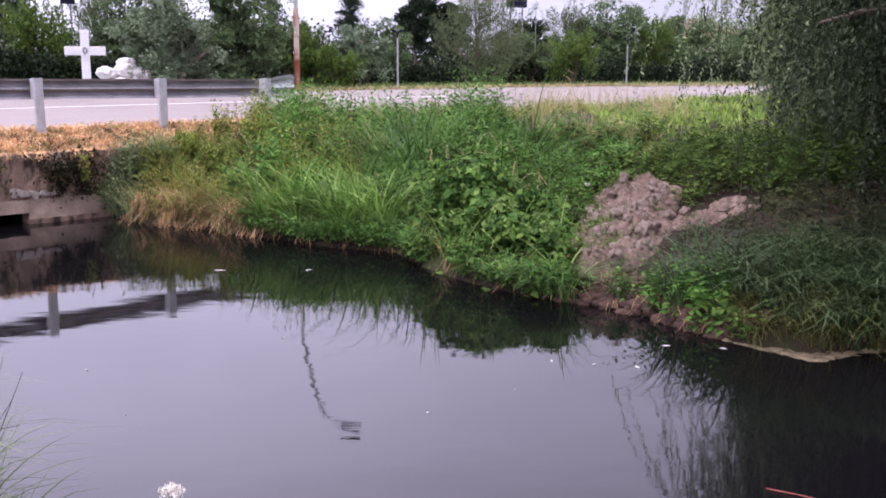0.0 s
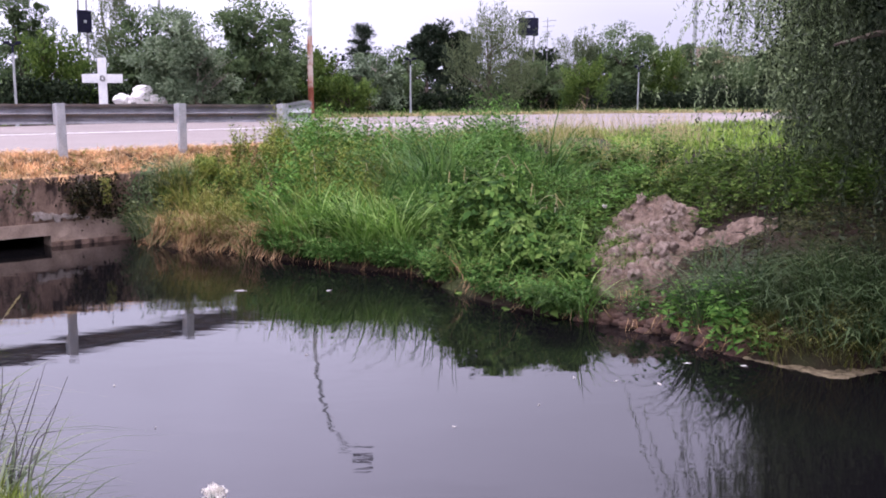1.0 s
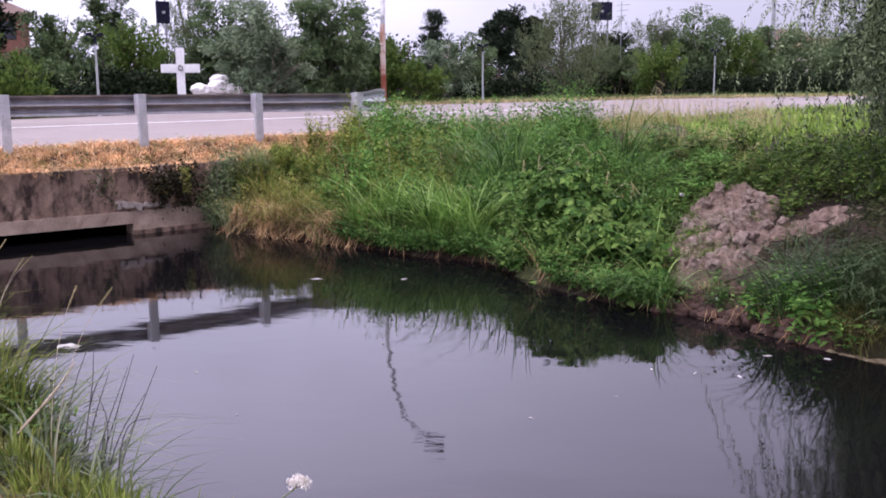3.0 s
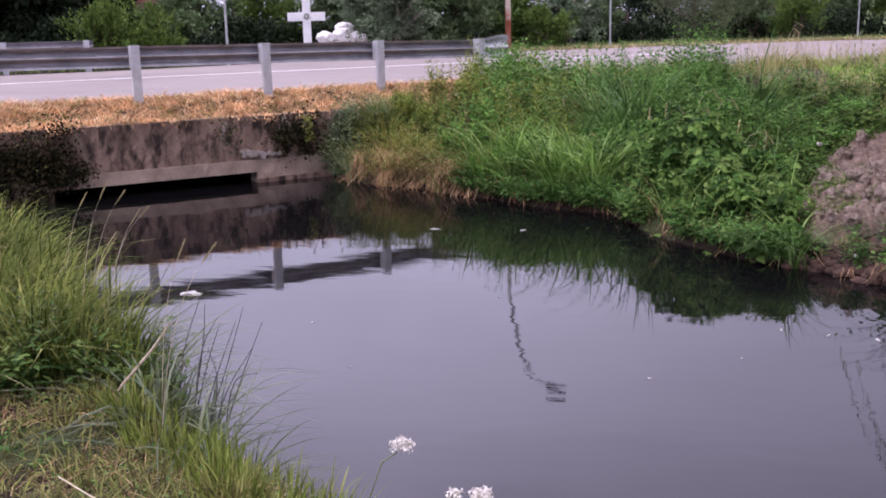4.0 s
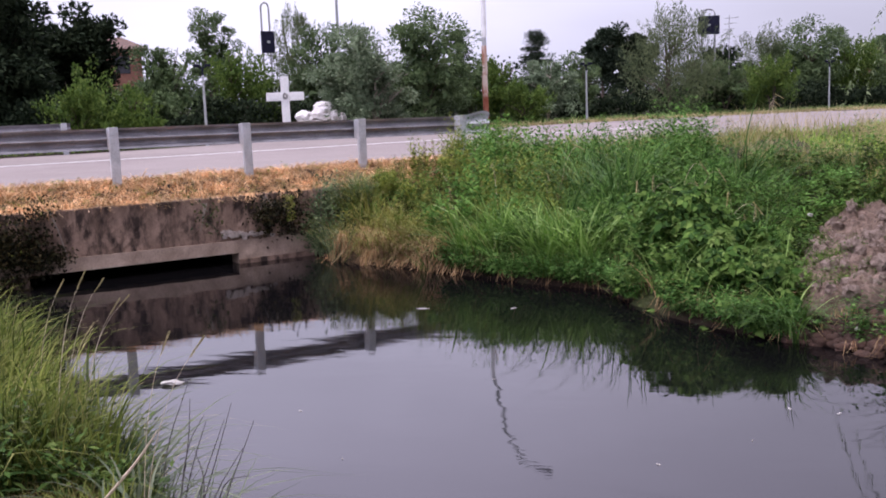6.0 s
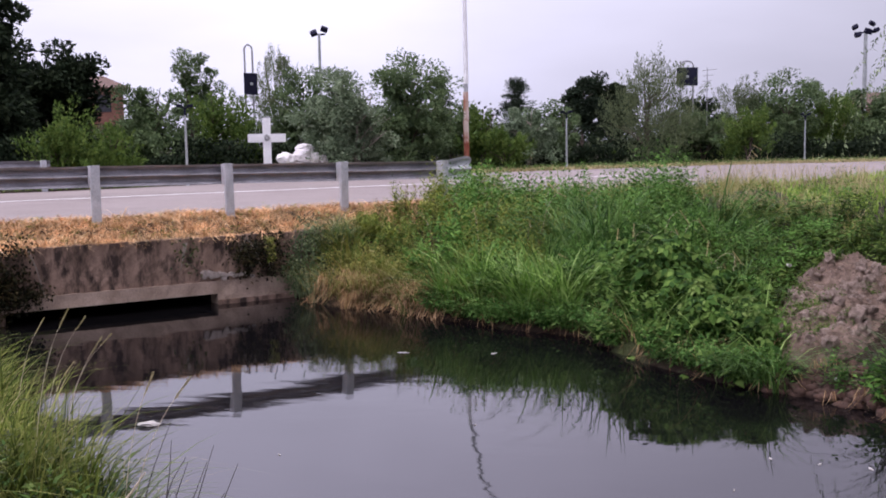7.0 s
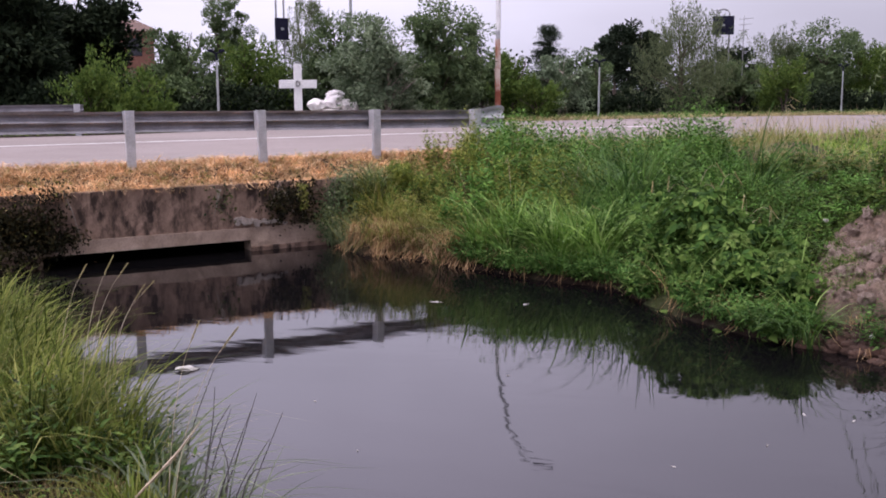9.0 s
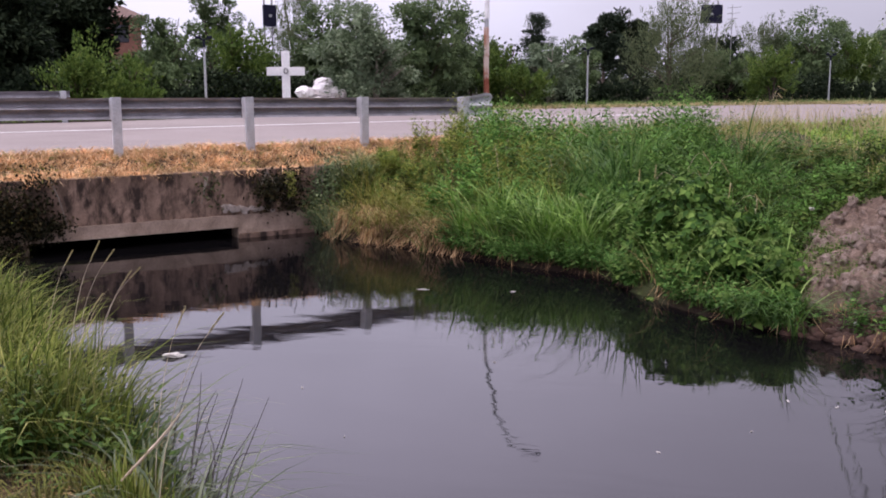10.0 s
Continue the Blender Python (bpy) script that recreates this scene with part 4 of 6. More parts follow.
def tufts(rng, centres, per, radius, height, width, bend, out=0.35, turn=None, levels=4):
    """Tufts of blades that rise together and part towards their tips. height, width, bend: pairs (least, most)."""
    n = len(centres)
    a = rng.uniform(0, math.tau, (n, per))
    q = np.sqrt(rng.uniform(0, 1, (n, per))) * radius
    base = np.repeat(centres, per, 0)
    base[:, 0] += (q * np.cos(a)).ravel()
    base[:, 1] += (q * np.sin(a)).ravel()
    size = np.repeat(rng.uniform(0.7, 1.15, n), per)
    way = a.ravel() + rng.normal(0, 0.5, n * per) if turn is None else np.repeat(turn, per) + rng.normal(0, 0.55, n * per)
    m = n * per
    return blades(rng, base, rng.uniform(*height, m) * size, rng.uniform(*width, m), rng.uniform(*bend, m), out, way, levels)


SHORE_X = [-4.4, -3.6, -2.9, -2.1, -1.6, -1.1, -0.8, -0.4, 0.0, 0.4, 0.8, 1.2, 1.6, 1.9, 2.6]
SHORE_TOP = [0.62, 0.98, 1.12, 1.26, 1.14, 0.86, 0.66, 0.66, 0.84, 1.02, 0.98, 0.68, 0.44, 0.36, 0.36]
CREST_X = [-4.6, -3.8, -3.3, -2.9, -2.1, -1.35, -0.95, -0.5, 0.0, 0.5, 1.0, 1.6, 2.2, 2.6, 3.0, 3.6]
CREST_Z = [0.85, 1.26, 1.56, 1.76, 1.90, 1.98, 2.08, 2.16, 2.28, 2.34, 2.27, 2.24, 2.18, 2.08, 1.88, 1.5]


def canopy(x, y):
    """Height of the top of the weeds over the water: steep at the shore, then rising slowly to the crest of the bank."""
    d = shore_distance(x, y)[0]
    top = np.interp(x, SHORE_X, SHORE_TOP) * (0.40 + 0.60 * smooth01(d / 0.5)) + 0.30 * d
    top = top - 0.17 * np.exp(-((x - 0.8) / 0.75) ** 4) * np.exp(-((d - 1.5) / 0.32) ** 2)
    billow = np.sqrt(np.abs(2 * vnoise(x, y, 0.85, 3) - 1))
    return np.minimum(top, np.interp(x, CREST_X, CREST_Z)) * (0.70 + 0.36 * billow)


def crest(x, y):
    """How tall the weeds of the far bank stand over their ground."""
    return np.maximum(canopy(x, y) - ground_z(x, y), 0.22)


def weedy(x, y, d, far):
    u, v = uv(x, y)
    return far & ~heap_mask(x, y) & (u > 6.75) & (v > -14.1 - 0.35 * np.clip(u - 7.6, 0, 3.0)) & (x < 1.8 + 0.32 * np.clip(y - 10.3, 0, 5)) & (d < 4.9)


def spaced(rng, count, area, test, gap):
    """Places on land that keep a distance from one another."""
    got = np.zeros((0, 3))
    for p in on_land(rng, count * 6, area, test):
        if len(got) == 0 or np.min((got[:, 0] - p[0]) ** 2 + (got[:, 1] - p[1]) ** 2) > gap * gap:
            got = np.vstack([got, p])
        if len(got) >= count:
            break
    return got


def folded_leaves(rng, at, axis, length, width, face, fold=0.16):
    """Leaves of two halves that meet in a sunken midrib. face: the way that the upper side looks."""
    n = len(at)
    length, width = np.broadcast_to(np.asarray(length, dtype=float), n)[:, None], np.broadcast_to(np.asarray(width, dtype=float), n)[:, None]
    axis = unit(axis)
    side = unit(np.cross(axis, unit(face) + rng.normal(0, 0.28, (n, 3))))
    nor = np.cross(side, axis)
    sag = nor * length * rng.uniform(0.05, 0.28, (n, 1))
    rib = at + axis * length * 0.48 - nor * width * fold
    edge = at + axis * length * 0.40
    verts = np.stack([at, edge + side * width / 2, at + axis * length - sag, edge - side * width / 2, rib], 1).reshape(-1, 3)
    quads = ((np.arange(n) * 5)[:, None, None] + np.array([[[0, 1, 2, 4], [0, 4, 2, 3]]])).reshape(-1, 4)
    return verts, quads


def shoots(rng, base, height, lean, nodes, leaf, wide, rise=0.2, tip=0.45, pairs=2, split=0.78):
    """Leafy shoots: pairs of leaves at each node, crossing from node to node, small and upright at the tip. Gives the older leaves and the young tips."""
    n = len(base)
    height = np.broadcast_to(np.asarray(height, dtype=float), n)
    t = np.linspace(0.16, 1.0, nodes)[None, :] + rng.normal(0, 0.02, (n, nodes))
    axis = base[:, None, :] + np.concatenate([lean[:, None, :] * (height[:, None] * t ** 1.7)[..., None], (height[:, None] * t * (1 - 0.12 * t * np.linalg.norm(lean, axis=1)[:, None]))[..., None]], 2)
    turn = rng.uniform(0, math.tau, (n, 1)) + np.arange(nodes)[None, :] * 1.57 + rng.normal(0, 0.25, (n, nodes))
    old, young = [], []
    for k in range(pairs):
        a = turn + k * math.tau / pairs
        up = rise + 0.75 * np.clip(t - 0.6, 0, 1) * 2 - 0.45 * np.clip(0.6 - t, 0, 1) + rng.normal(0, 0.22, (n, nodes))
        out = np.stack([np.cos(a), np.sin(a), up], 2)
        size = leaf * rng.uniform(0.75, 1.2, (n, nodes)) * np.where(t < 0.5, 0.75 + 0.5 * t, 1 - (1 - tip) * np.clip((t - 0.5) / 0.5, 0, 1.1))
        at = axis + out * 0.012
        face = np.concatenate([-0.35 * out[..., :2], np.ones((n, nodes, 1))], 2)
        late = (t > split).ravel()
        V, A, S, F = at.reshape(-1, 3), out.reshape(-1, 3), size.ravel(), face.reshape(-1, 3)
        old.append(folded_leaves(rng, V[~late], A[~late], S[~late], S[~late] * wide, F[~late]))
        young.append(folded_leaves(rng, V[late], A[late], S[late], S[late] * wide, F[late]))
    way = np.arctan2(lean[:, 1], lean[:, 0])
    stems = blades(rng, base, height * 0.97, 0.007, np.linalg.norm(lean, axis=1) * 0.8, 0.02, way)
    return joined(*old, stems), joined(*young)


def stand(rng, centres, per, radius, height, spread, nodes, leaf, wide, rise=0.2, tip=0.45, pairs=2):
    """Bushy weeds: each centre sends up shoots that part outwards and grow shorter towards the rim."""
    n = len(centres)
    a, q = rng.uniform(0, math.tau, (n, per)), np.sqrt(rng.uniform(0, 1, (n, per)))
    off = np.stack([np.cos(a) * q, np.sin(a) * q], 2)
    base = np.repeat(centres, per, 0)
    base[:, :2] += (off * radius * rng.uniform(0.7, 1.3, (n, 1, 1))).reshape(-1, 2) * 0.75
    h = (np.asarray(height)[:, None] * (1.06 - 0.38 * q ** 2) * rng.uniform(0.72, 1.08, (n, per))).ravel()
    lean = (off * spread).reshape(-1, 2) + rng.normal(0, 0.10, (n * per, 2))
    return shoots(rng, base, h, lean, nodes, leaf, wide, rise, tip, pairs)


def drape(rng, count, area, test, leaf, wide, thick=0.16, leaflets=3):
    """Leaves of three leaflets that cover the canopy like a blanket, hanging down its slope."""
    p = on_land(rng, count, area, test)
    x, y = p[:, 0], p[:, 1]
    e = 0.05
    gx, gy = (canopy(x + e, y) - canopy(x - e, y)) / (2 * e), (canopy(x, y + e) - canopy(x, y - e)) / (2 * e)
    up = unit(np.stack([-np.clip(gx, -2.2, 2.2), -np.clip(gy, -2.2, 2.2), np.ones(count)], 1))
    deep = rng.uniform(0, 1, count) ** 1.6 * thick
    at = np.stack([x, y, canopy(x, y) + 0.10 * (vnoise(x, y, 0.22, 9) - 0.4)], 1) - up * deep[:, None] + up * rng.uniform(0, 0.05, (count, 1))
    down = unit(np.stack([up[:, 0], up[:, 1], -0.55 * np.ones(count)], 1) + rng.normal(0, 0.45, (count, 3)))
    side = np.cross(up, down)
    size = leaf * rng.uniform(0.6, 1.25, count)
    sets = []
    for k in range(leaflets):
        f = (0.0, 1.0, -1.0)[k]
        ax = down * (1.0 if k == 0 else 0.45) + side * f * 0.9
        sets.append(folded_leaves(rng, at + ax * 0.01, ax, size * (1.0 if k == 0 else 0.8), size * wide, up + rng.normal(0, 0.25, (count, 3)), 0.12))
    return joined(*sets)


rng = np.random.default_rng(21)
zone = (-5.0, 4.4, 9.5, 18.0)


def stand_of(name, count, gap, test, per, radius, tall, spread, nodes, leaf, wide, mat, tip_mat, label, rise=0.2, tip=0.45, pairs=2):
    c = spaced(rng, count, zone, lambda x, y, d, far: weedy(x, y, d, far) & test(x, y, d), gap)
    h = crest(c[:, 0], c[:, 1]) * rng.uniform(*tall, len(c))
    old, young = stand(rng, c, per, radius, h, spread, nodes, leaf, wide, rise, tip, pairs)
    stuff(name, [old], mat, label, "weeds")
    stuff(name, [young], tip_mat, "young tips of the " + label, "weeds")


# the dark leaf colour stands in for shade in hollows between clumps
b = on_land(rng, 1500, zone, lambda x, y, d, far: weedy(x, y, d, far), 0.02)
stuff("ground_herbs", [leafy_stems(rng, b, rng.uniform(0.06, 0.16, len(b)), 0.06, 12, 0.07, 0.4, 0.5)], IVY_AND_SHADE, "low weeds covering the bank, painted dark as shade between the clumps", "weeds")
patch_a = lambda x, y: vnoise(x, y, 0.8, 4)
stand_of("mugwort", 56, 0.44, lambda x, y, d: (x < -0.7) & (d > 0.75) & (patch_a(x, y) < 0.72), 24, 0.23, (0.72, 1.2), 0.36, 12, 0.125, 0.27, MUGWORT, MUGWORT_TIP, "tall dull olive mugwort on the bank", 0.5, 0.5)
stand_of("nettles", 46, 0.50, lambda x, y, d: (x > -2.4) & (x < 1.2) & (d > 0.5) & (patch_a(x, y) > 0.38), 28, 0.28, (0.74, 1.18), 0.40, 11, 0.155, 0.32, NETTLE, NETTLE_TIP, "tall bluish-green nettles in clumps on the bank", 0.35, 0.5)
stand_of("herbs", 26, 0.52, lambda x, y, d: (x > -1.6) & (x < 0.9) & (d > 0.35) & (d < 2.4), 22, 0.30, (0.66, 1.10), 0.50, 10, 0.15, 0.34, HERB, HERB_TIP, "bright green leafy weeds on the bank", 0.15, 0.5)
stand_of("nettles", 54, 0.46, lambda x, y, d: (x > 0.6) & (d > 1.5), 26, 0.26, (0.78, 1.18), 0.38, 11, 0.135, 0.30, DULL_HERB, NETTLE_TIP, "dull dark green weeds behind the vines", 0.1, 0.5)
stand_of("herbs", 34, 0.34, lambda x, y, d: (x < -2.2) & (d > 0.3) & (d < 1.6), 15, 0.2, (0.8, 1.12), 0.5, 10, 0.09, 0.30, GREY_HERB, HERB_TIP, "yellow-green weeds on the sloping end of the bank", 0.4, 0.5)
# single plants that stand out of the mass, some with brown seed spikes
c = spaced(rng, 46, zone, lambda x, y, d, far: weedy(x, y, d, far) & (d > 0.9), 0.35)
old, young = stand(rng, c, 2, 0.06, crest(c[:, 0], c[:, 1]) * rng.uniform(1.12, 1.38, len(c)), 0.16, 16, 0.09, 0.28, 0.6, 0.4)
stuff("tall_weeds", [old, young], DULL_HERB, "single taller weeds standing out of the mass", "weeds")
c = spaced(rng, 26, zone, lambda x, y, d, far: weedy(x, y, d, far) & (x < -0.8) & (d > 1.0), 0.3)
old, young = stand(rng, c, 2, 0.05, crest(c[:, 0], c[:, 1]) * rng.uniform(0.95, 1.1, len(c)), 0.18, 40, 0.032, 0.5, 0.7, 0.6, 3)
stuff("dock_spikes", [old, young], DOCK, "brownish seed spikes of dock among the weeds", "weeds")
b = on_land(rng, 70, zone, lambda x, y, d, far: weedy(x, y, d, far) & (d > 0.9))
stuff("bank_grass", [tufts(rng, b + np.array([0, 0, 0.05]), 10, 0.10, (0.45, 0.95), (0.007, 0.014), (0.1, 0.9), 0.2)], BLUE_GRASS, "thin grass standing between the weeds", "grass")

b = on_land(rng, 60, (-1.9, 1.9, 9.3, 13.2), lambda x, y, d, far: far & (d < 0.3) & (d > 0.04) & ~heap_mask(x, y))
stuff("dead_strands", [tufts(rng, b + np.array([0, 0, 0.12]), 7, 0.1, (-0.4, -0.1), (0.004, 0.010), (0.0, 0.7), 0.4, rng.normal(0.9, 0.8, len(b))), tufts(rng, b[::2] + np.array([0, 0, 0.1]), 4, 0.1, (0.2, 0.5), (0.004, 0.008), (0.3, 1.5), 0.5)], REED, "thin dead brown stems hanging out of the weeds", "weeds")

# vines that hang over the water like a blanket, in uneven cushions
vine_area = lambda x, y, d, far: far & (d < 1.45) & (x > 0.02) & (x < 1.75) & ~heap_mask(x, y) & (vnoise(x, y, 0.26, 31) > 0.36)
stuff("vines", [drape(rng, 1250, (-0.1, 1.9, 9.3, 12.6), vine_area, 0.135, 0.52, 0.40)], VINE, "bright green vine leaves trailing over the bank", "weeds")
stuff("vines", [drape(rng, 260, (-0.1, 1.9, 9.3, 12.6), lambda x, y, d, far: vine_area(x, y, d, far) & (vnoise(x, y, 0.5, 32) > 0.55), 0.085, 0.42, 0.05)], VINE_TIP, "young pale vine leaves at the tips of the trails", "weeds")
c = spaced(rng, 26, (-0.2, 1.9, 9.3, 12.0), lambda x, y, d, far: vine_area(x, y, d, far) & (d > 0.1), 0.28)
old, young = stand(rng, c, 14, 0.22, crest(c[:, 0], c[:, 1]) * rng.uniform(0.75, 1.25, len(c)), 0.6, 8, 0.125, 0.5, 0.1, 0.5)
stuff("vines", [old], VINE, "leafy green stems under the vines", "weeds")
stuff("vines", [young], VINE_TIP, "pale young shoots among the vines", "weeds")
b = on_land(rng, 620, (-2.3, 2.0, 9.2, 13.6), lambda x, y, d, far: far & (d < 0.25) & (d > 0.02) & ~heap_mask(x, y) & (vnoise(x, y, 0.5, 6) > 0.4))
lean = np.tile(np.array([-0.5, -0.95]), (len(b), 1)) + rng.normal(0, 0.35, (len(b), 2))
old, young = shoots(rng, b + np.array([0, 0, 0.04]), rng.uniform(0.12, 0.36, len(b)), lean, 7, 0.085, 0.36, 0.0)
stuff("trailing_weeds", [old, young], HERB, "leafy weeds trailing to the water", "weeds")

# tufts of grass: broad and arching at the water, dead reeds by the wall, tall bluish grass on the crest
b = on_land(rng, 54, (-2.1, -0.2, 11.3, 13.6), lambda x, y, d, far: far & (d < 0.75) & (d > 0.08))
stuff("broad_grass", [tufts(rng, b, 20, 0.07, (0.5, 1.0), (0.016, 0.036), (0.15, 1.0), 0.20, None, 5)], BROAD_GRASS, "broad bright arching grass in tufts at the water", "grass")
b = on_land(rng, 46, (-2.6, 0.2, 10.8, 14.0), lambda x, y, d, far: far & (d < 0.8))
stuff("bank_grass", [tufts(rng, b, 22, 0.10, (0.3, 0.6), (0.008, 0.016), (0.3, 1.2), 0.3)], SEDGE, "long arching green grass in tufts at the water", "grass")
b = on_land(rng, 26, (0.0, 2.0, 9.2, 12.0), lambda x, y, d, far: far & (d < 0.9) & ~heap_mask(x, y))
stuff("broad_grass", [tufts(rng, b, 10, 0.07, (0.45, 0.85), (0.010, 0.02), (0.2, 1.0), 0.3, None, 5)], BROAD_GRASS, "long arching green grass among the vines", "grass")
b = on_land(rng, 16, (1.25, 1.75, 9.4, 10.1), lambda x, y, d, far: far & (d < 0.35))
stuff("bank_grass", [tufts(rng, b, 20, 0.08, (0.3, 0.55), (0.007, 0.014), (0.6, 1.6), 0.4, rng.normal(-2.0, 0.6, len(b)))], BLUE_GRASS, "grass bending to the water beside the earth heap", "grass")
b = on_land(rng, 150, (-4.1, -1.6, 12.3, 14.4), lambda x, y, d, far: far & (d < 0.5) & (d > 0.06) & (vnoise(x, y, 0.35, 51) > 0.36))
turn_out = rng.normal(1.04, 0.6, len(b))
b[:, 2] += rng.uniform(-0.05, 0.12, len(b)) + 0.16 * (vnoise(b[:, 0], b[:, 1], 0.3, 52) - 0.4)
stuff("dry_reeds", [tufts(rng, b + np.array([0, 0, 0.12]), 18, 0.08, (-0.48, -0.12), (0.008, 0.018), (0.0, 0.7), 0.45, turn_out), tufts(rng, b[::2] + np.array([0, 0, 0.04]), 10, 0.09, (0.15, 0.42), (0.005, 0.011), (0.4, 1.8), 0.4, turn_out[::2] + math.pi)], REED, "brown dead reeds hanging to the water", "grass")
b = on_land(rng, 76, (-4.5, -1.8, 12.6, 15.3), lambda x, y, d, far: far & (uv(x, y)[1] > WALL_V + 0.1) & (d < 1.1) & (d > 0.15))
low = b[:, 2] < 0.5
stuff("bank_grass", [tufts(rng, b, 26, 0.10, (0.32, 0.72), (0.008, 0.017), (0.3, 1.5), 0.30), tufts(rng, b[low] + np.array([0, 0, 0.22]), 14, 0.1, (-0.45, -0.15), (0.006, 0.013), (0.0, 0.7), 0.4, rng.normal(1.04, 0.7, int(low.sum())))], MEADOW, "yellow-green grass in tufts on the bank", "grass")
b = on_land(rng, 26, (-1.2, 1.6, 13.4, 16.0), lambda x, y, d, far: far & (d > 1.2))
stuff("tall_grass", [tufts(rng, b, 16, 0.13, (0.9, 1.45), (0.012, 0.024), (0.15, 1.3), 0.30, None, 5)], BLUE_GRASS, "tall bluish-green grass on the crest of the bank", "grass")
b = on_land(rng, 9, (-0.35, 0.45, 14.0, 14.7))
stuff("broad_grass", [tufts(rng, b, 13, 0.10, (1.2, 1.8), (0.014, 0.028), (0.2, 1.2), 0.25, None, 5)], BLUE_GRASS, "tall clump of broad arching grass on the crest", "grass")
b = on_land(rng, 24, (-5.3, -3.9, 13.6, 15.6), lambda x, y, d, far: far & (d < 1.0) & (uv(x, y)[0] > 6.3) & (uv(x, y)[1] > WALL_V))
stuff("tall_grass", [tufts(rng, b, 22, 0.10, (0.35, 0.7), (0.007, 0.014), (0.2, 1.2), 0.3)], GREY_WEED, "long grey-green grass beside the bridge wall", "grass")

# meadow behind the bank, towards the road
edge_u, edge_v = [e[0] for e in near_edge], [e[1] for e in near_edge]
field = lambda x, y, d, far: far & (d > 1.5) & ~weedy(x, y, d, far) & (uv(x, y)[0] > 9.3) & (uv(x, y)[1] > np.interp(uv(x, y)[0], edge_u, edge_v) + 0.12) & ((x > 1.6) | (y > 14.5))
b = on_land(rng, 4200, (-3.0, 3.3, 13.4, 25), lambda x, y, d, far: field(x, y, d, far) & (vnoise(x, y, 1.6, 5) < 0.62))
stuff("meadow_grass", [blades(rng, b, rng.uniform(0.15, 0.42, len(b)), 0.013, rng.uniform(0.1, 0.9, len(b)), 0.25)], MEADOW, "yellowing meadow grass between bank and road", "grass")
b = on_land(rng, 850, (3.0, 6.5, 10.9, 14.2), lambda x, y, d, far: far & (d > 0.9) & ~weedy(x, y, d, far) & ~heap_mask(x, y))
stuff("herbs", [leafy_stems(rng, b, rng.uniform(0.15, 0.5, len(b)), 0.09, 18, 0.1, 0.3, 0.45)], DULL_HERB, "dark leafy weeds behind the earth heap", "weeds")
b = on_land(rng, 15000, (3.2, 20.0, 13.0, 38), lambda x, y, d, far: field(x, y, d, far) & (vnoise(x, y, 1.6, 5) > 0.30))
stuff("meadow_grass", [blades(rng, b, rng.uniform(0.12, 0.3, len(b)), 0.03, rng.uniform(0.1, 0.8, len(b)), 0.25)], MEADOW_GREEN, "green meadow grass beside the road", "grass")
b = on_land(rng, 800, (1.6, 5.4, 15.5, 25), lambda x, y, d, far: field(x, y, d, far) & (np.abs(uv(x, y)[1] + 13.6) < 2.2) & (vnoise(x, y, 1.2, 8) > 0.45))
stuff("tall_dry_grass", [blades(rng, b, rng.uniform(0.4, 0.95, len(b)), 0.008, rng.uniform(0.1, 0.5, len(b)), 0.12)], STRAW_BLADE, "tall straw-coloured grass on the field's edge", "grass")

b = on_land(rng, 600, (1.9, 3.5, 13.4, 18.5), lambda x, y, d, far: far & (d > 2.6) & ~weedy(x, y, d, far) & ~heap_mask(x, y) & (vnoise(x, y, 0.9, 18) > 0.35))
stuff("dry_field_grass", [blades(rng, b, rng.uniform(0.15, 0.42, len(b)), 0.011, rng.uniform(0.2, 0.9, len(b)), 0.25)], STRAW_BLADE, "dry straw-coloured grass behind the earth heap", "grass")

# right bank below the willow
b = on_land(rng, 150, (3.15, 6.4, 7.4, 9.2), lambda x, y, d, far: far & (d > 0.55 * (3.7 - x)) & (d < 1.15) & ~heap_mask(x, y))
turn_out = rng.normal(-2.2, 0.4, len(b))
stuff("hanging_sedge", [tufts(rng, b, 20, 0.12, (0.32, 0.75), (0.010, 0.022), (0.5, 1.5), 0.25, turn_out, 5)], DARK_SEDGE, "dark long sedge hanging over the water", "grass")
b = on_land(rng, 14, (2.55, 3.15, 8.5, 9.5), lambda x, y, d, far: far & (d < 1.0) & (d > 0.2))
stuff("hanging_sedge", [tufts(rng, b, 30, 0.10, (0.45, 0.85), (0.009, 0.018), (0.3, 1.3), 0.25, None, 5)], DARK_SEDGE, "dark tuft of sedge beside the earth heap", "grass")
b = on_land(rng, 60, (2.35, 3.0, 8.0, 9.4), lambda x, y, d, far: far & (d < 0.55))
old, young = shoots(rng, b, rng.uniform(0.2, 0.5, len(b)), rng.normal(0, 0.35, (len(b), 2)) + np.array([-0.15, -0.3]), 9, 0.105, 0.44, 0.0)
stuff("herbs", [old, young], NETTLE, "green leafy weeds at the foot of the earth heap", "weeds")
# leaves darker than the other weeds: the willow's shade is painted in
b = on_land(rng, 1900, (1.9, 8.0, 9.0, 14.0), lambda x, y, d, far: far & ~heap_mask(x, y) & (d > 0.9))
stuff("herbs", [leafy_stems(rng, b, rng.uniform(0.08, 0.28, len(b)), 0.06, 20, 0.1, 0.3, 0.4)], IVY_AND_SHADE, "low weeds below the willow, its shade painted into their dark leaves", "weeds")
b = on_land(rng, 60, (2.9, 4.2, 7.4, 9.0), lambda x, y, d, far: far & (d < 0.5))
stuff("bank_grass", [tufts(rng, b, 16, 0.10, (0.15, 0.4), (0.005, 0.011), (0.4, 1.6), 0.4, rng.normal(-2.2, 0.7, len(b)))], TURF, "dull grass hanging from the edge of the bank", "grass")
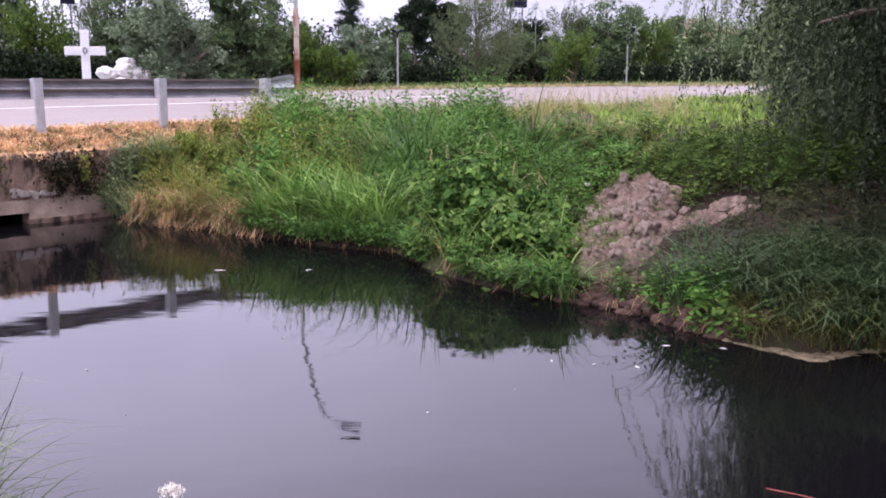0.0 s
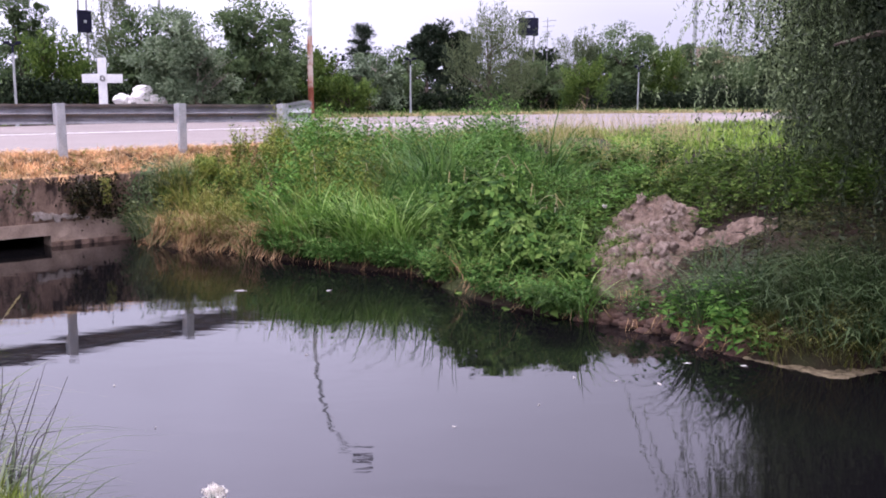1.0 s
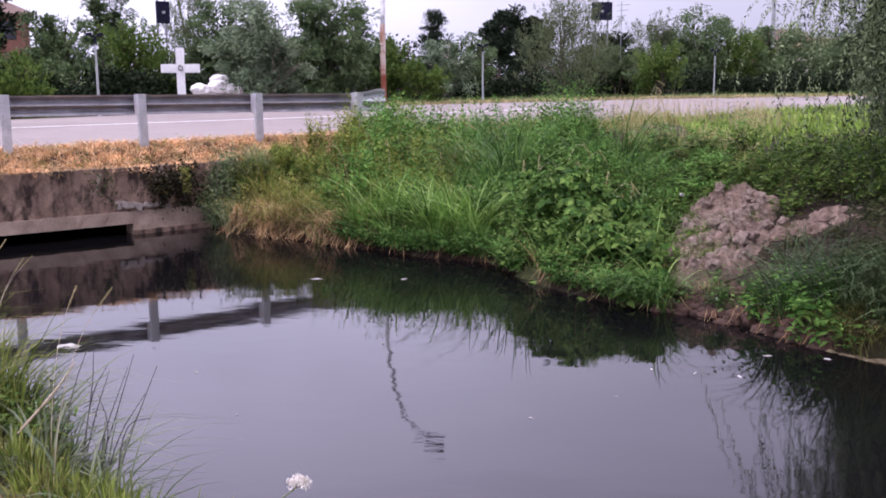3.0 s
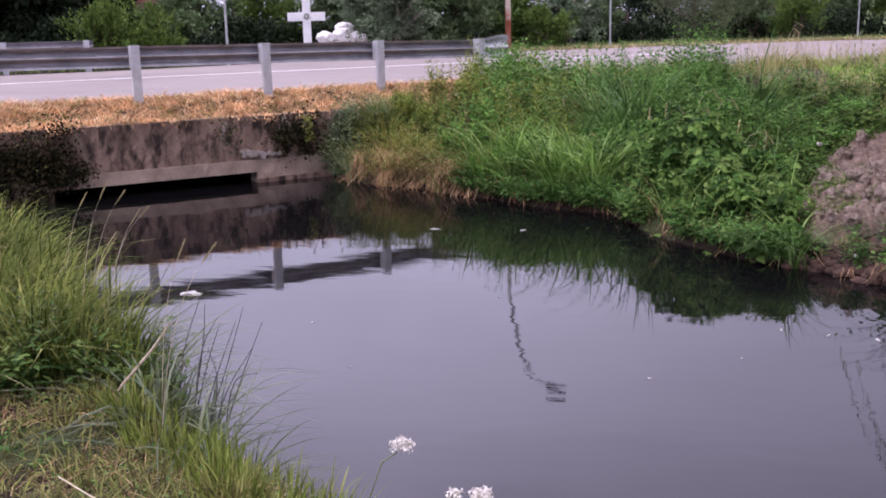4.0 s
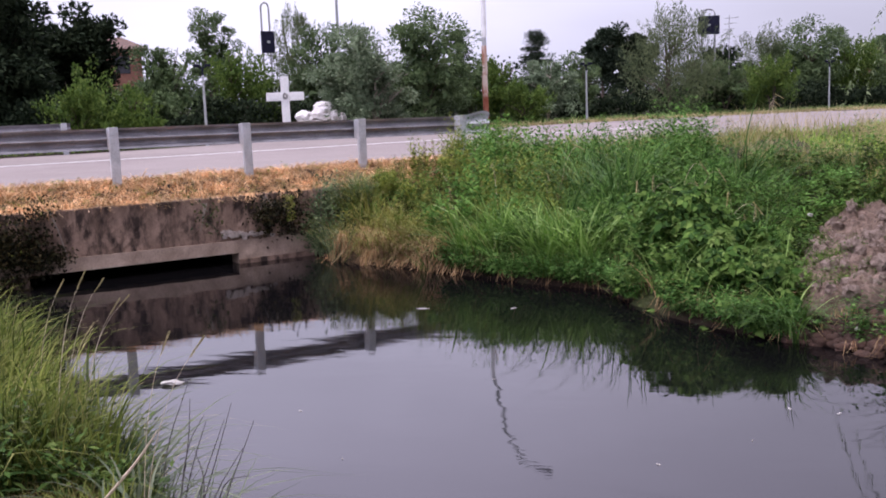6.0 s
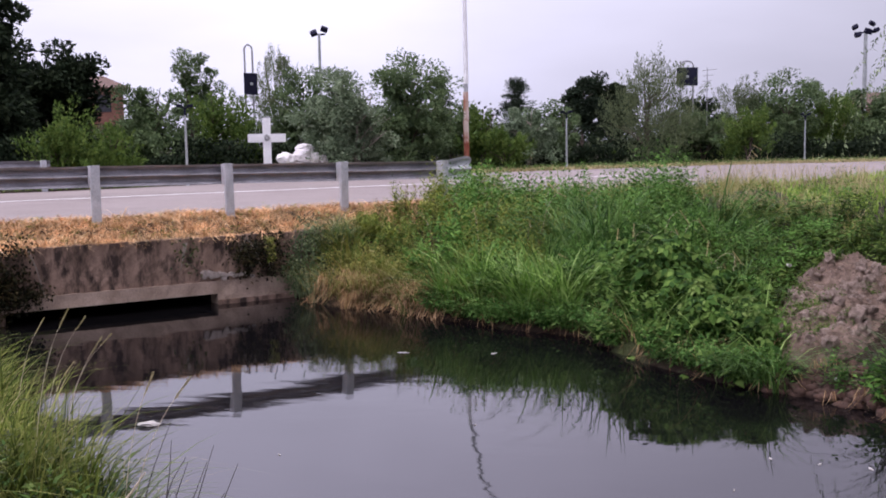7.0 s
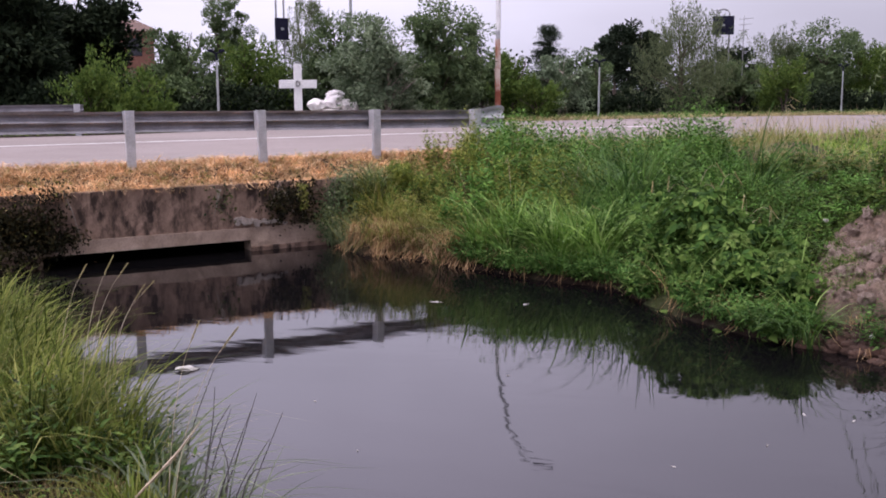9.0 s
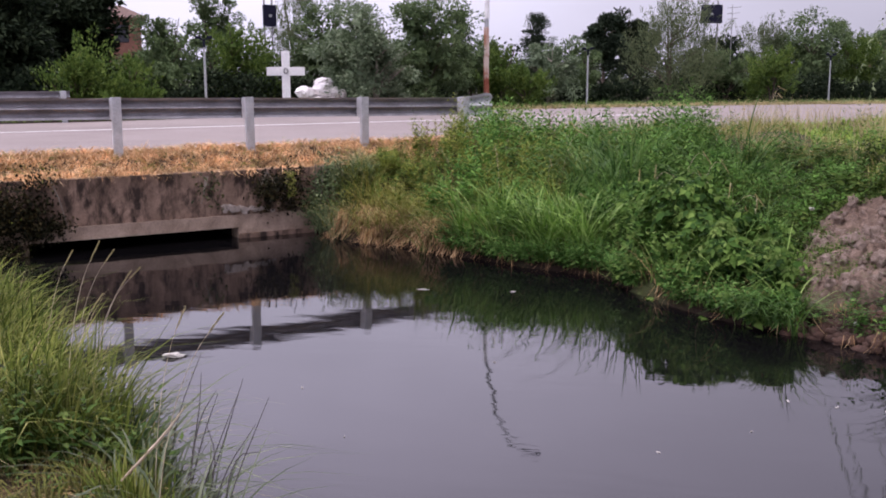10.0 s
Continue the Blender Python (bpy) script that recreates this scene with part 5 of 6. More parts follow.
# verge on the bridge: cut dry grass; the far verge
def strip_places(rng, count, u0, u1, v0, v1):
    u, v = rng.uniform(u0, u1, count), rng.uniform(v0, v1, count)
    x, y = xy(u, v)
    return np.stack([x, y, ground_z(x, y) - 0.005], 1)


def far_verge(rng, count, u0, u1, near, deep):
    """Places beyond the far edge of the road."""
    u = rng.uniform(u0, u1, count)
    x, y = xy(u, np.interp(u, [e[0] for e in far_edge], [e[1] for e in far_edge]) - rng.uniform(near, deep, count))
    return np.stack([x, y, ground_z(x, y) - 0.005], 1)


b = strip_places(rng, 25000, -1.6, 10.4, -15.95, WALL_V - 0.03)
stuff("cut_grass", [blades(rng, b, rng.uniform(0.04, 0.17, len(b)) * (0.6 + 0.8 * vnoise(b[:, 0], b[:, 1], 0.35, 2)), 0.011, rng.uniform(0.3, 2.2, len(b)), 0.7)], DRY, "cut dry orange-brown grass on the verge", "grass")
b = strip_places(rng, 150, -1.6, 10.2, -15.8, WALL_V - 0.05)
edge_line = strip_places(rng, 90, -0.6, 6.8, WALL_V - 0.10, WALL_V - 0.02)
stuff("dry_tufts", [tufts(rng, b, 16, 0.10, (0.08, 0.26), (0.006, 0.014), (0.5, 2.0), 0.6), tufts(rng, edge_line + np.array([0, 0, 0.06]), 12, 0.08, (-0.2, -0.04), (0.006, 0.013), (0.2, 1.2), 0.6, rng.normal(2.47, 0.5, 90))], DRY, "dead grass tufts on the verge, drooping over the wall", "grass")
b = strip_places(rng, 260, -1.6, 9.3, -15.8, -14.3)
stuff("verge_weeds", [leafy_stems(rng, b, rng.uniform(0.05, 0.16, len(b)), 0.05, 8, 0.05)], MEADOW, "small weeds among the cut grass of the verge", "weeds")
b = far_verge(rng, 9000, 12, 60, 0.1, 1.3)
stuff("verge_grass", [blades(rng, b, rng.uniform(0.08, 0.24, len(b)), 0.022, rng.uniform(0.2, 1.0, len(b)), 0.3)], STRAW_BLADE, "dry yellow grass on the far verge", "grass")
b = far_verge(rng, 11000, -8, 60, 0.9, 4.5)
stuff("verge_grass", [blades(rng, b, rng.uniform(0.12, 0.28, len(b)), 0.03, rng.uniform(0.2, 1.0, len(b)), 0.3)], SEDGE, "green grass below the roadside trees", "grass")

# near bank
near_side = lambda x, y, d, far: ~far & (x * x + (y + 0.1) ** 2 > 1.2)
back = lambda x, y: np.hypot(x - 0.5, y - 0.1) + 0.35 * (vnoise(x, y, 0.4, 40) - 0.5)
b = on_land(rng, 190, (-4.8, -1.4, 2.6, 7.4), lambda x, y, d, far: near_side(x, y, d, far) & (d < 1.2) & (d > 0.16) & (x < -1.55) & (back(x, y) > 4.95))
stuff("long_grass", [tufts(rng, b, 28, 0.09, (0.22, 0.62), (0.006, 0.015), (0.1, 1.1), 0.30)], NEAR_GRASS, "long thin yellow-green grass in tufts on the near bank", "grass")
b = on_land(rng, 150, (-5.2, -1.4, 2.0, 7.0), lambda x, y, d, far: near_side(x, y, d, far) & (d > 0.35) & (back(x, y) > 5.05))
stuff("long_grass", [tufts(rng, b, 28, 0.10, (0.25, 0.66), (0.006, 0.014), (0.1, 1.2), 0.30)], NEAR_GRASS, "yellow-green long grass on the near bank", "grass")
b = on_land(rng, 90, (-4.6, -1.5, 2.6, 7.0), lambda x, y, d, far: near_side(x, y, d, far) & (d < 1.4) & (back(x, y) > 4.95))
stuff("dry_blades", [tufts(rng, b, 4, 0.12, (0.2, 0.62), (0.003, 0.007), (0.2, 1.6), 0.45)], STRAW_BLADE, "dry straw-coloured blades in the long grass", "grass")
b = on_land(rng, 150, (-1.9, 1.0, 1.6, 4.4), lambda x, y, d, far: near_side(x, y, d, far) & (d < 0.5) & (d > 0.03))
stuff("bank_grass", [tufts(rng, b, 24, 0.10, (0.08, 0.24), (0.006, 0.013), (0.02, 0.45), 0.14)], BANK_GREEN, "short upright grass at the near water's edge", "grass")
b = on_land(rng, 50, (-0.9, 0.6, 1.6, 3.2), lambda x, y, d, far: near_side(x, y, d, far) & (d < 0.3) & (d > 0.02))
stuff("bank_grass", [tufts(rng, b, 20, 0.09, (0.12, 0.28), (0.006, 0.013), (0.02, 0.45), 0.14)], BANK_GREEN, "upright fringe of grass at the near water's edge", "grass")
b = on_land(rng, 44, (-2.5, -1.15, 3.3, 5.4), lambda x, y, d, far: near_side(x, y, d, far) & (d < 0.32))
stuff("grey_reeds", [tufts(rng, b, 11, 0.10, (0.18, 0.46), (0.009, 0.019), (0.4, 1.9), 0.45, None, 5)], REED_BLADE, "grey-green bent reed blades at the near water's edge", "grass")
c = spaced(rng, 60, (-3.6, -1.2, 3.0, 5.6), lambda x, y, d, far: near_side(x, y, d, far) & (d < 1.3) & (back(x, y) > 4.85) & (back(x, y) < 5.6), 0.14)
old, young = stand(rng, c, 7, 0.12, rng.uniform(0.16, 0.42, len(c)), 0.55, 7, 0.085, 0.36, 0.2, 0.5)
stuff("bank_herbs", [old, young], BANK_HERB, "dark green leafy herbs in the grass of the near bank", "weeds")
b = on_land(rng, 60, (-2.2, -0.6, 2.4, 4.4), lambda x, y, d, far: near_side(x, y, d, far) & (d < 0.9))
stuff("bank_grass", [tufts(rng, b, 16, 0.07, (0.08, 0.2), (0.006, 0.011), (0.05, 0.5), 0.15)], TURF, "pale upright grass on the near bank", "grass")
b = on_land(rng, 21000, (-3.6, 0.9, 1.6, 4.8), lambda x, y, d, far: near_side(x, y, d, far))
stuff("turf", [blades(rng, b, rng.uniform(0.03, 0.12, len(b)) * (0.5 + vnoise(b[:, 0], b[:, 1], 0.25, 44)), 0.008, rng.uniform(0.2, 1.2, len(b)), 0.4)], TURF, "short yellow-green turf on the near bank", "grass")
b = on_land(rng, 12000, (-7.0, 8.0, -6.0, 2.4), near_side)
stuff("turf", [blades(rng, b, rng.uniform(0.05, 0.16, len(b)), 0.012, rng.uniform(0.2, 1.2, len(b)), 0.4, None, 2)], TURF, "short worn turf on the near bank", "grass")
b = on_land(rng, 4500, (-3.4, 0.6, 1.2, 4.4), lambda x, y, d, far: near_side(x, y, d, far) & (d > 0.25) & (vnoise(x, y, 0.4, 30) > 0.42))
stuff("dead_grass", [blades(rng, b, rng.uniform(0.04, 0.11, len(b)), 0.006, rng.uniform(0.6, 2.0, len(b)), 0.7)], REED, "dead brown grass lying in the turf", "grass")
b = on_land(rng, 600, (-3.4, 0.4, 1.6, 4.6), lambda x, y, d, far: near_side(x, y, d, far) & (back(x, y) < 5.0) & (vnoise(x, y, 0.3, 35) > 0.4))
stuff("turf_herbs", [leafy_stems(rng, b, rng.uniform(0.03, 0.09, len(b)), 0.03, 8, 0.04, 0.2, 0.5)], HERB, "small green leaves growing in the turf", "weeds")
b = on_land(rng, 9, (-2.2, -1.45, 4.1, 5.2), lambda x, y, d, far: near_side(x, y, d, far) & (d < 0.3))
stuff("dark_reeds", [tufts(rng, b, 14, 0.07, (0.2, 0.42), (0.007, 0.014), (0.1, 0.7), 0.15, rng.normal(0.2, 1.2, len(b)))], DARK_SEDGE, "dark drooping reeds at the near water's edge", "grass")
b = on_land(rng, 70, (-3.4, -1.5, 3.6, 5.2), lambda x, y, d, far: near_side(x, y, d, far) & (back(x, y) > 4.9) & (back(x, y) < 5.7) & (d < 1.3) & (vnoise(x, y, 0.5, 33) > 0.35))
stuff("herbs", [leafy_stems(rng, b, rng.uniform(0.15, 0.5, len(b)), 0.055, 18, 0.06, 0.3, 0.35)], IVY_AND_SHADE, "dark leafy herbs in the long grass", "weeds")
b = on_land(rng, 2600, (-9.0, -3.0, 0.0, 9.5), lambda x, y, d, far: near_side(x, y, d, far))
stuff("long_grass", [blades(rng, b, rng.uniform(0.2, 0.5, len(b)), 0.012, rng.uniform(0.15, 0.9, len(b)), 0.25)], MEADOW, "long grass further along the near bank", "grass")


# ---------------------------------------------------------------- earth heap
hx, hy = np.meshgrid(np.linspace(1.3, 4.3, 210), np.linspace(9.3, 13.1, 260), indexing="ij")
hz = ground_z(hx, hy)
# a tongue of spoil from the water's edge up to a dome, and an arm towards the willow
tongue = np.sqrt(((hx - 2.05 - 0.27 * (hy - 9.9)) / np.interp(hy, [9.6, 10.0, 10.9, 12.2], [0.34, 0.48, 0.68, 0.62])) ** 2 + (np.clip(hy - 12.0, 0, 9) / 0.75) ** 2 + (np.clip(9.95 - hy, 0, 9) / 0.22) ** 2)
arm = np.sqrt(((hx - 3.35) / 0.66) ** 2 + ((hy - 10.95 + 0.15 * (hx - 3.35)) / 0.40) ** 2)
fall = np.maximum(1 - smooth01((tongue - 0.5) / 0.7), 0.85 * (1 - smooth01((arm - 0.4) / 0.75)))
rise = 0.09 + 0.09 * np.exp(-((hx - 2.35) / 0.45) ** 2 - ((hy - 11.0) / 0.40) ** 2) - 0.06 * np.exp(-((hx - 3.5) / 0.45) ** 2 - ((hy - 10.9) / 0.5) ** 2) + 0.13 * np.exp(-((hx - 2.80) / 0.5) ** 2 - ((hy - 12.25) / 0.35) ** 2)
clod = np.zeros_like(hx)
for i in range(hx.shape[0]):
    for j in range(hx.shape[1]):
        p = Vector((hx[i, j], hy[i, j], 0.6 * hz[i, j]))
        w = p + Vector((noise.noise(p * 3.0), noise.noise(p * 3.0 + Vector((5, 5, 5))), 0)) * 0.10
        d1, d2, d3 = noise.voronoi(w * 4.5)[0], noise.voronoi(w * 9.0 + Vector((3, 1, 2)))[0], noise.voronoi(w * 19.0)[0]
        clod[i, j] = 0.06 * noise.noise(p * 1.7) + 0.15 * (0.5 - d1[0]) + 0.10 * min(d2[1] - d2[0], 0.4) + 0.05 * min(d3[1] - d3[0], 0.35) + 0.012 * noise.noise(p * 45)
hz = hz + fall * (rise + clod) - 0.07 * (1 - fall)
hi = np.arange(hx.size).reshape(hx.shape)
heap = thing("earth_mound", mesh_of("earth_mound", np.stack([hx, hy, hz], -1).reshape(-1, 3), np.stack([hi[:-1, :-1], hi[1:, :-1], hi[1:, 1:], hi[:-1, 1:]], -1).reshape(-1, 4)), HEAP, "pile of dug grey-brown earth on the bank", "earth heap")


def lump_mesh(name, seed, rough=0.3, sub=2):
    rng = np.random.default_rng(seed)
    bm = bmesh.new()
    bmesh.ops.create_icosphere(bm, subdivisions=sub, radius=1)
    o = Vector(rng.uniform(-9, 9, 3))
    for v in bm.verts:
        v.co *= 1 + rough * noise.noise(v.co * 1.6 + o) + 0.5 * rough * noise.noise(v.co * 4 + o)
    me = bpy.data.meshes.new(name)
    bm.to_mesh(me)
    bm.free()
    return me


clods = [lump_mesh("clod", s, 0.75, 2) for s in range(5)]
CLOD = surface("dry_clod", (0.145, 0.104, 0.082), (0.345, 0.272, 0.228), 1.2, 0.95, 6, 0.5, 0.2)
for me in clods:
    me.materials.append(CLOD)
rc = np.random.default_rng(77)
for k in range(290):
    y = rc.normal(11.0, 0.75)
    x = rc.normal(2.08 + 0.27 * (y - 9.9), 0.36)
    i, j = int(np.clip((x - 1.3) / 3.0 * 209, 0, 209)), int(np.clip((y - 9.3) / 3.8 * 259, 0, 259))
    if fall[i, j] < 0.55:
        continue
    c = new("clod", clods[k % 5])
    s = 0.014 + 0.075 * rc.uniform(0, 1) ** 2.6
    c.matrix_world = pose(x, y, hz[i, j] + s * 0.15, *rc.uniform(0, 360, 3)) @ Matrix.Diagonal((s, s * rc.uniform(0.7, 1), s * 0.8, 1))
    c.parent = heap

rng = np.random.default_rng(78)
b = on_land(rng, 260, (1.5, 3.7, 9.6, 12.6), lambda x, y, d, far: heap_mask(x, y) & (vnoise(x, y, 0.4, 17) > 0.58 + 0.7 * (x - 1.98 - 0.27 * (y - 9.9))))
b[:, 2] = hz[np.clip((b[:, 0] - 1.3) / 3.0 * 209, 0, 209).astype(int), np.clip((b[:, 1] - 9.3) / 3.8 * 259, 0, 259).astype(int)]
stuff("heap_weeds", [leafy_stems(rng, b, rng.uniform(0.04, 0.13, len(b)), 0.034, 14, 0.07, 0.2)], DULL_HERB, "sparse small weeds growing on the earth heap", "weeds")

# wet red-brown earth with small clods and roots at the foot of the heap
WET_EARTH = surface("wet_red_earth", (0.035, 0.018, 0.012), (0.115, 0.058, 0.038), 4.0, 0.8, 24, 0.8, 0.03)
rw = np.random.default_rng(79)
p = on_land(rw, 900, (1.55, 3.2, 8.3, 10.0), lambda x, y, d, far: far & (d < 0.55))
ico = bmesh.new()
bmesh.ops.create_icosphere(ico, subdivisions=1, radius=1)
iv, it = np.array([v.co[:] for v in ico.verts]), np.array([[v.index for v in f.verts] for f in ico.faces])
ico.free()
size = 0.02 + 0.06 * rw.uniform(0, 1, (len(p), 1, 1)) ** 2
wv = p[:, None, :] + iv[None] * size * rw.uniform(0.55, 1.25, (len(p), len(iv), 1)) * np.array([1, 1, 0.7])
wt_ = (it[None] + (np.arange(len(p)) * len(iv))[:, None, None]).reshape(-1, 3)
thing("wet_clods", mesh_of("wet_clods", wv.reshape(-1, 3), (), wt_), WET_EARTH, "wet red-brown clods at the foot of the earth heap", "earth", kind="stuff")
b = on_land(rw, 26, (1.6, 3.1, 8.4, 9.9), lambda x, y, d, far: far & (d < 0.4))
stuff("bank_roots", [tufts(rw, b + np.array([0, 0, 0.10]), 6, 0.08, (-0.3, -0.08), (0.004, 0.009), (0.0, 0.8), 0.5, rw.normal(1.0, 0.8, len(b)))], REED, "thin roots hanging out of the cut bank", "roots")
b = on_land(rw, 9, (1.7, 2.5, 9.0, 9.8), lambda x, y, d, far: far & (d < 0.5))
old, young = shoots(rw, np.repeat(b, 5, 0) + rw.normal(0, 0.05, (45, 3)) * np.array([1, 1, 0]), rw.uniform(0.1, 0.25, 45), rw.normal(0, 0.4, (45, 2)), 6, 0.06, 0.45)
stuff("herbs", [old, young], HERB, "small green weeds on the cut bank", "weeds")

# ---------------------------------------------------------------- roadside things
def ground_at(x, y):
    return float(ground_z(np.array([x]), np.array([y]))[0])


cx, cy = -11.1, 31.31
cz = ground_at(cx, cy)
cross = tagged(new("memorial_cross"), "white painted cross with a small grey wreath beside the road", "cross")
cm = pose(cx, cy, 0, 0, 0, 20)
bm = bmesh.new()
box(bm, (-0.13, -0.09, cz - 0.05), (0.13, 0.09, 3.16), cm, 0.012)
part("upright", bm, WHITE_PAINT, cross)
for s in (-1, 1):
    bm = bmesh.new()
    box(bm, (min(s * 0.131, s * 0.60), -0.088, 2.39), (max(s * 0.131, s * 0.60), 0.088, 2.66), cm, 0.012)
    part("arm", bm, WHITE_PAINT, cross)
bm = bmesh.new()
tube(bm, [cm @ Vector((0.06 * math.cos(a), -0.105, 2.54 + 0.08 * math.sin(a))) for a in np.linspace(0, math.tau, 15)], [0.028 + 0.006 * math.sin(a * 5) for a in np.linspace(0, math.tau, 15)], 7)
part("wreath", bm, WREATH, cross, "small grey wreath")
bm = bmesh.new()
box(bm, (-0.35, -0.3, cz - 0.02), (1.9, 0.3, cz + 0.22), cm, 0.03)
part("plinth", bm, WHITE_PAINT, cross)
for px, py, pz, sx, sz in ((-10.56, 31.5, 1.86, 0.33, 0.19), (-10.05, 31.9, 1.95, 0.42, 0.28), (-10.05, 31.95, 2.2, 0.34, 0.13), (-9.6, 31.8, 1.84, 0.22, 0.2), (-9.38, 31.85, 1.8, 0.14, 0.16), (-10.3, 31.9, 1.5, 0.5, 0.3), (-9.7, 32.0, 1.5, 0.5, 0.3)):
    me = lump_mesh("boulder", int(px * -100), 0.28, 3)
    st = thing("white_boulder", me, WHITE_STONE, "large white stone piled beside the cross", "stone", "stones by the cross")
    st.matrix_world = pose(px, py, pz, 0, 0, px * 200) @ Matrix.Diagonal((sx, sx * 0.8, sz, 1))


def park_lamp(x, y, top, turn_z):
    z = ground_at(x, y)
    root = tagged(new("street_lamp"), "slim grey lamp post with a small dark twin head", "street lamp", "lamps along the road")
    bm = bmesh.new()
    tube(bm, [(x, y, z - 0.05), (x, y, z + 0.25), (x, y, top)], [0.055, 0.038, 0.030], 10)
    part("pole", bm, LAMP_STEEL, root)
    m = pose(x, y, top, 0, 0, turn_z)
    bm = bmesh.new()
    tube(bm, [m @ Vector((-0.14, 0, 0.24)), m @ Vector((0, 0, 0.18)), m @ Vector((0.14, 0, 0.24))], [0.02, 0.025, 0.02], 6)
    tube(bm, [m @ Vector((0, 0, -0.02)), m @ Vector((0, 0, 0.2))], [0.03, 0.028], 8)
    part("arm", bm, DARK_PAINT, root)
    for s in (-1, 1):
        bm = bmesh.new()
        box(bm, (s * 0.15 - 0.08, -0.08, 0.22), (s * 0.15 + 0.08, 0.08, 0.30), m, 0.025)
        part("lamp_head", bm, DARK_PAINT, root)


for x, y, t, a in ((-11.76, 26.7, 3.16, 20), (-2.01, 39.28, 3.11, 5), (8.39, 49.69, 3.04, -8)):
    park_lamp(x, y, t, a)

px, py = -5.65, 37.88
pole = tagged(new("mast"), "tall pole, rust-red below and white above, by the road", "pole")
pz = ground_at(px, py)
for name, a, b, r0, r1, mat in (("lower_tube", pz - 0.05, 3.1, 0.11, 0.10, RUST), ("stained_tube", 3.1, 4.15, 0.10, 0.095, PALE_RUST), ("collar", 4.15, 4.45, 0.085, 0.085, POST_STEEL), ("upper_tube", 4.45, 8.6, 0.10, 0.07, WHITE_PAINT)):
    bm = bmesh.new()
    tube(bm, [(px, py, a), (px - 0.01, py, (a + b) / 2), (px - 0.02, py, b)], [r0, (r0 + r1) / 2, r1], 12)
    part(name, bm, mat, pole)
bm = bmesh.new()
tube(bm, [(px - 0.02, py, 8.55), (px + 0.12, py, 9.3), (px + 0.30, py, 10.0), (px + 0.52, py, 10.9), (px + 0.95, py, 11.7), (px + 1.5, py, 12.2)], [0.066, 0.062, 0.058, 0.052, 0.046, 0.04], 10)
part("lamp_arm", bm, LAMP_STEEL, pole, "grey arm bending outwards at the top")
bm = bmesh.new()
box(bm, (-0.35, -0.16, -0.1), (0.45, 0.16, 0.08), pose(px + 1.75, py, 12.25, 0, -15, 0), 0.05)
part("lamp_head", bm, DARK_PAINT, pole)


def board_mast(x, y, zlow, ztop, half, turn_z, seed):
    """A dark board held between two tubes that meet in a round arch above it."""
    root = tagged(new("signal_mast"), "dark board on a looped tube mast above the trees", "signal mast", "masts above the trees")
    m = pose(x, y, 0, 0, 0, turn_z)
    z = ground_at(x, y)
    w = half * 0.62
    arch = [m @ Vector((-w, 0, z))] + [m @ Vector((-w, 0, ztop - 0.2))] + [m @ Vector((-w * math.cos(a), 0, ztop - 0.2 + 0.2 * math.sin(a))) for a in np.linspace(0.3, math.pi - 0.3, 6)] + [m @ Vector((w, 0, ztop - 0.2)), m @ Vector((w, 0, zlow - 1.5)), m @ Vector((w, 0, z))]
    bm = bmesh.new()
    tube(bm, arch, [0.036] * len(arch), 8)
    part("tube_frame", bm, STEEL, root)
    bm = bmesh.new()
    box(bm, (-half, -0.16, zlow), (half, -0.052, zlow + 0.82), m, 0.02)
    part("board", bm, DARK_PAINT, root, "dark blue-black board")
    bm = bmesh.new()
    box(bm, (-0.06, -0.19, zlow + 0.36), (0.06, -0.161, zlow + 0.46), m, 0.01)
    part("latch", bm, LAMP_STEEL, root)


board_mast(2.94, 48.28, 4.68, 5.80, 0.47, 8, 1)
board_mast(-14.08, 37.67, 4.25, 6.15, 0.27, 50, 2)
# aerial beside the board
aerial = tagged(new("aerial"), "thin roof aerial on a slim rod", "aerial")
bm = bmesh.new()
ax, ay = 3.85, 48.3
tube(bm, [(ax, ay, ground_at(ax, ay)), (ax, ay, 5.5)], [0.02, 0.014], 6)
part("rod", bm, STEEL, aerial)
for k, zz in enumerate((4.85, 5.1, 5.35)):
    bm = bmesh.new()
    tube(bm, [(ax - 0.22, ay, zz), (ax + 0.22 + 0.1 * k, ay, zz + 0.04)], [0.012, 0.012], 5)
    part("element", bm, STEEL, aerial)

# floodlights on tall masts far behind
def floodlight(fx, fy, top, heads, r):
    flood = tagged(new("floodlight_mast"), "tall grey mast with dark floodlights", "floodlight", "floodlight masts beyond the trees")
    bm = bmesh.new()
    tube(bm, [(fx, fy, ground_at(fx, fy)), (fx, fy, top)], [r, r * 0.65], 8)
    part("pole", bm, LAMP_STEEL, flood)
    bm = bmesh.new()
    tube(bm, [(fx + min(h[0] for h in heads), fy + 0.12, top - 0.02), (fx + max(h[0] for h in heads), fy + 0.12, top - 0.02)], [0.05, 0.05], 6)
    part("crossbar", bm, DARK_PAINT, flood)
    for dx, dz, w, tip in heads:
        bm = bmesh.new()
        box(bm, (-w, -0.15, -w * 0.7), (w, 0.15, w * 0.7), pose(fx + dx, fy, top + dz, tip, tip * 0.8, 15), 0.04)
        part("lamp_head", bm, DARK_PAINT, flood)


floodlight(-17.41, 57.67, 8.7, ((-0.32, 0.05, 0.2, -25), (0.32, 0.25, 0.2, 25)), 0.12)
floodlight(14.45, 66.0, 8.5, ((-0.62, 0.32, 0.16, -30), (-0.45, -0.15, 0.18, -20), (0.15, 0.05, 0.22, 20), (0.35, 0.5, 0.17, 30), (0.6, 0.1, 0.16, -20)), 0.16)


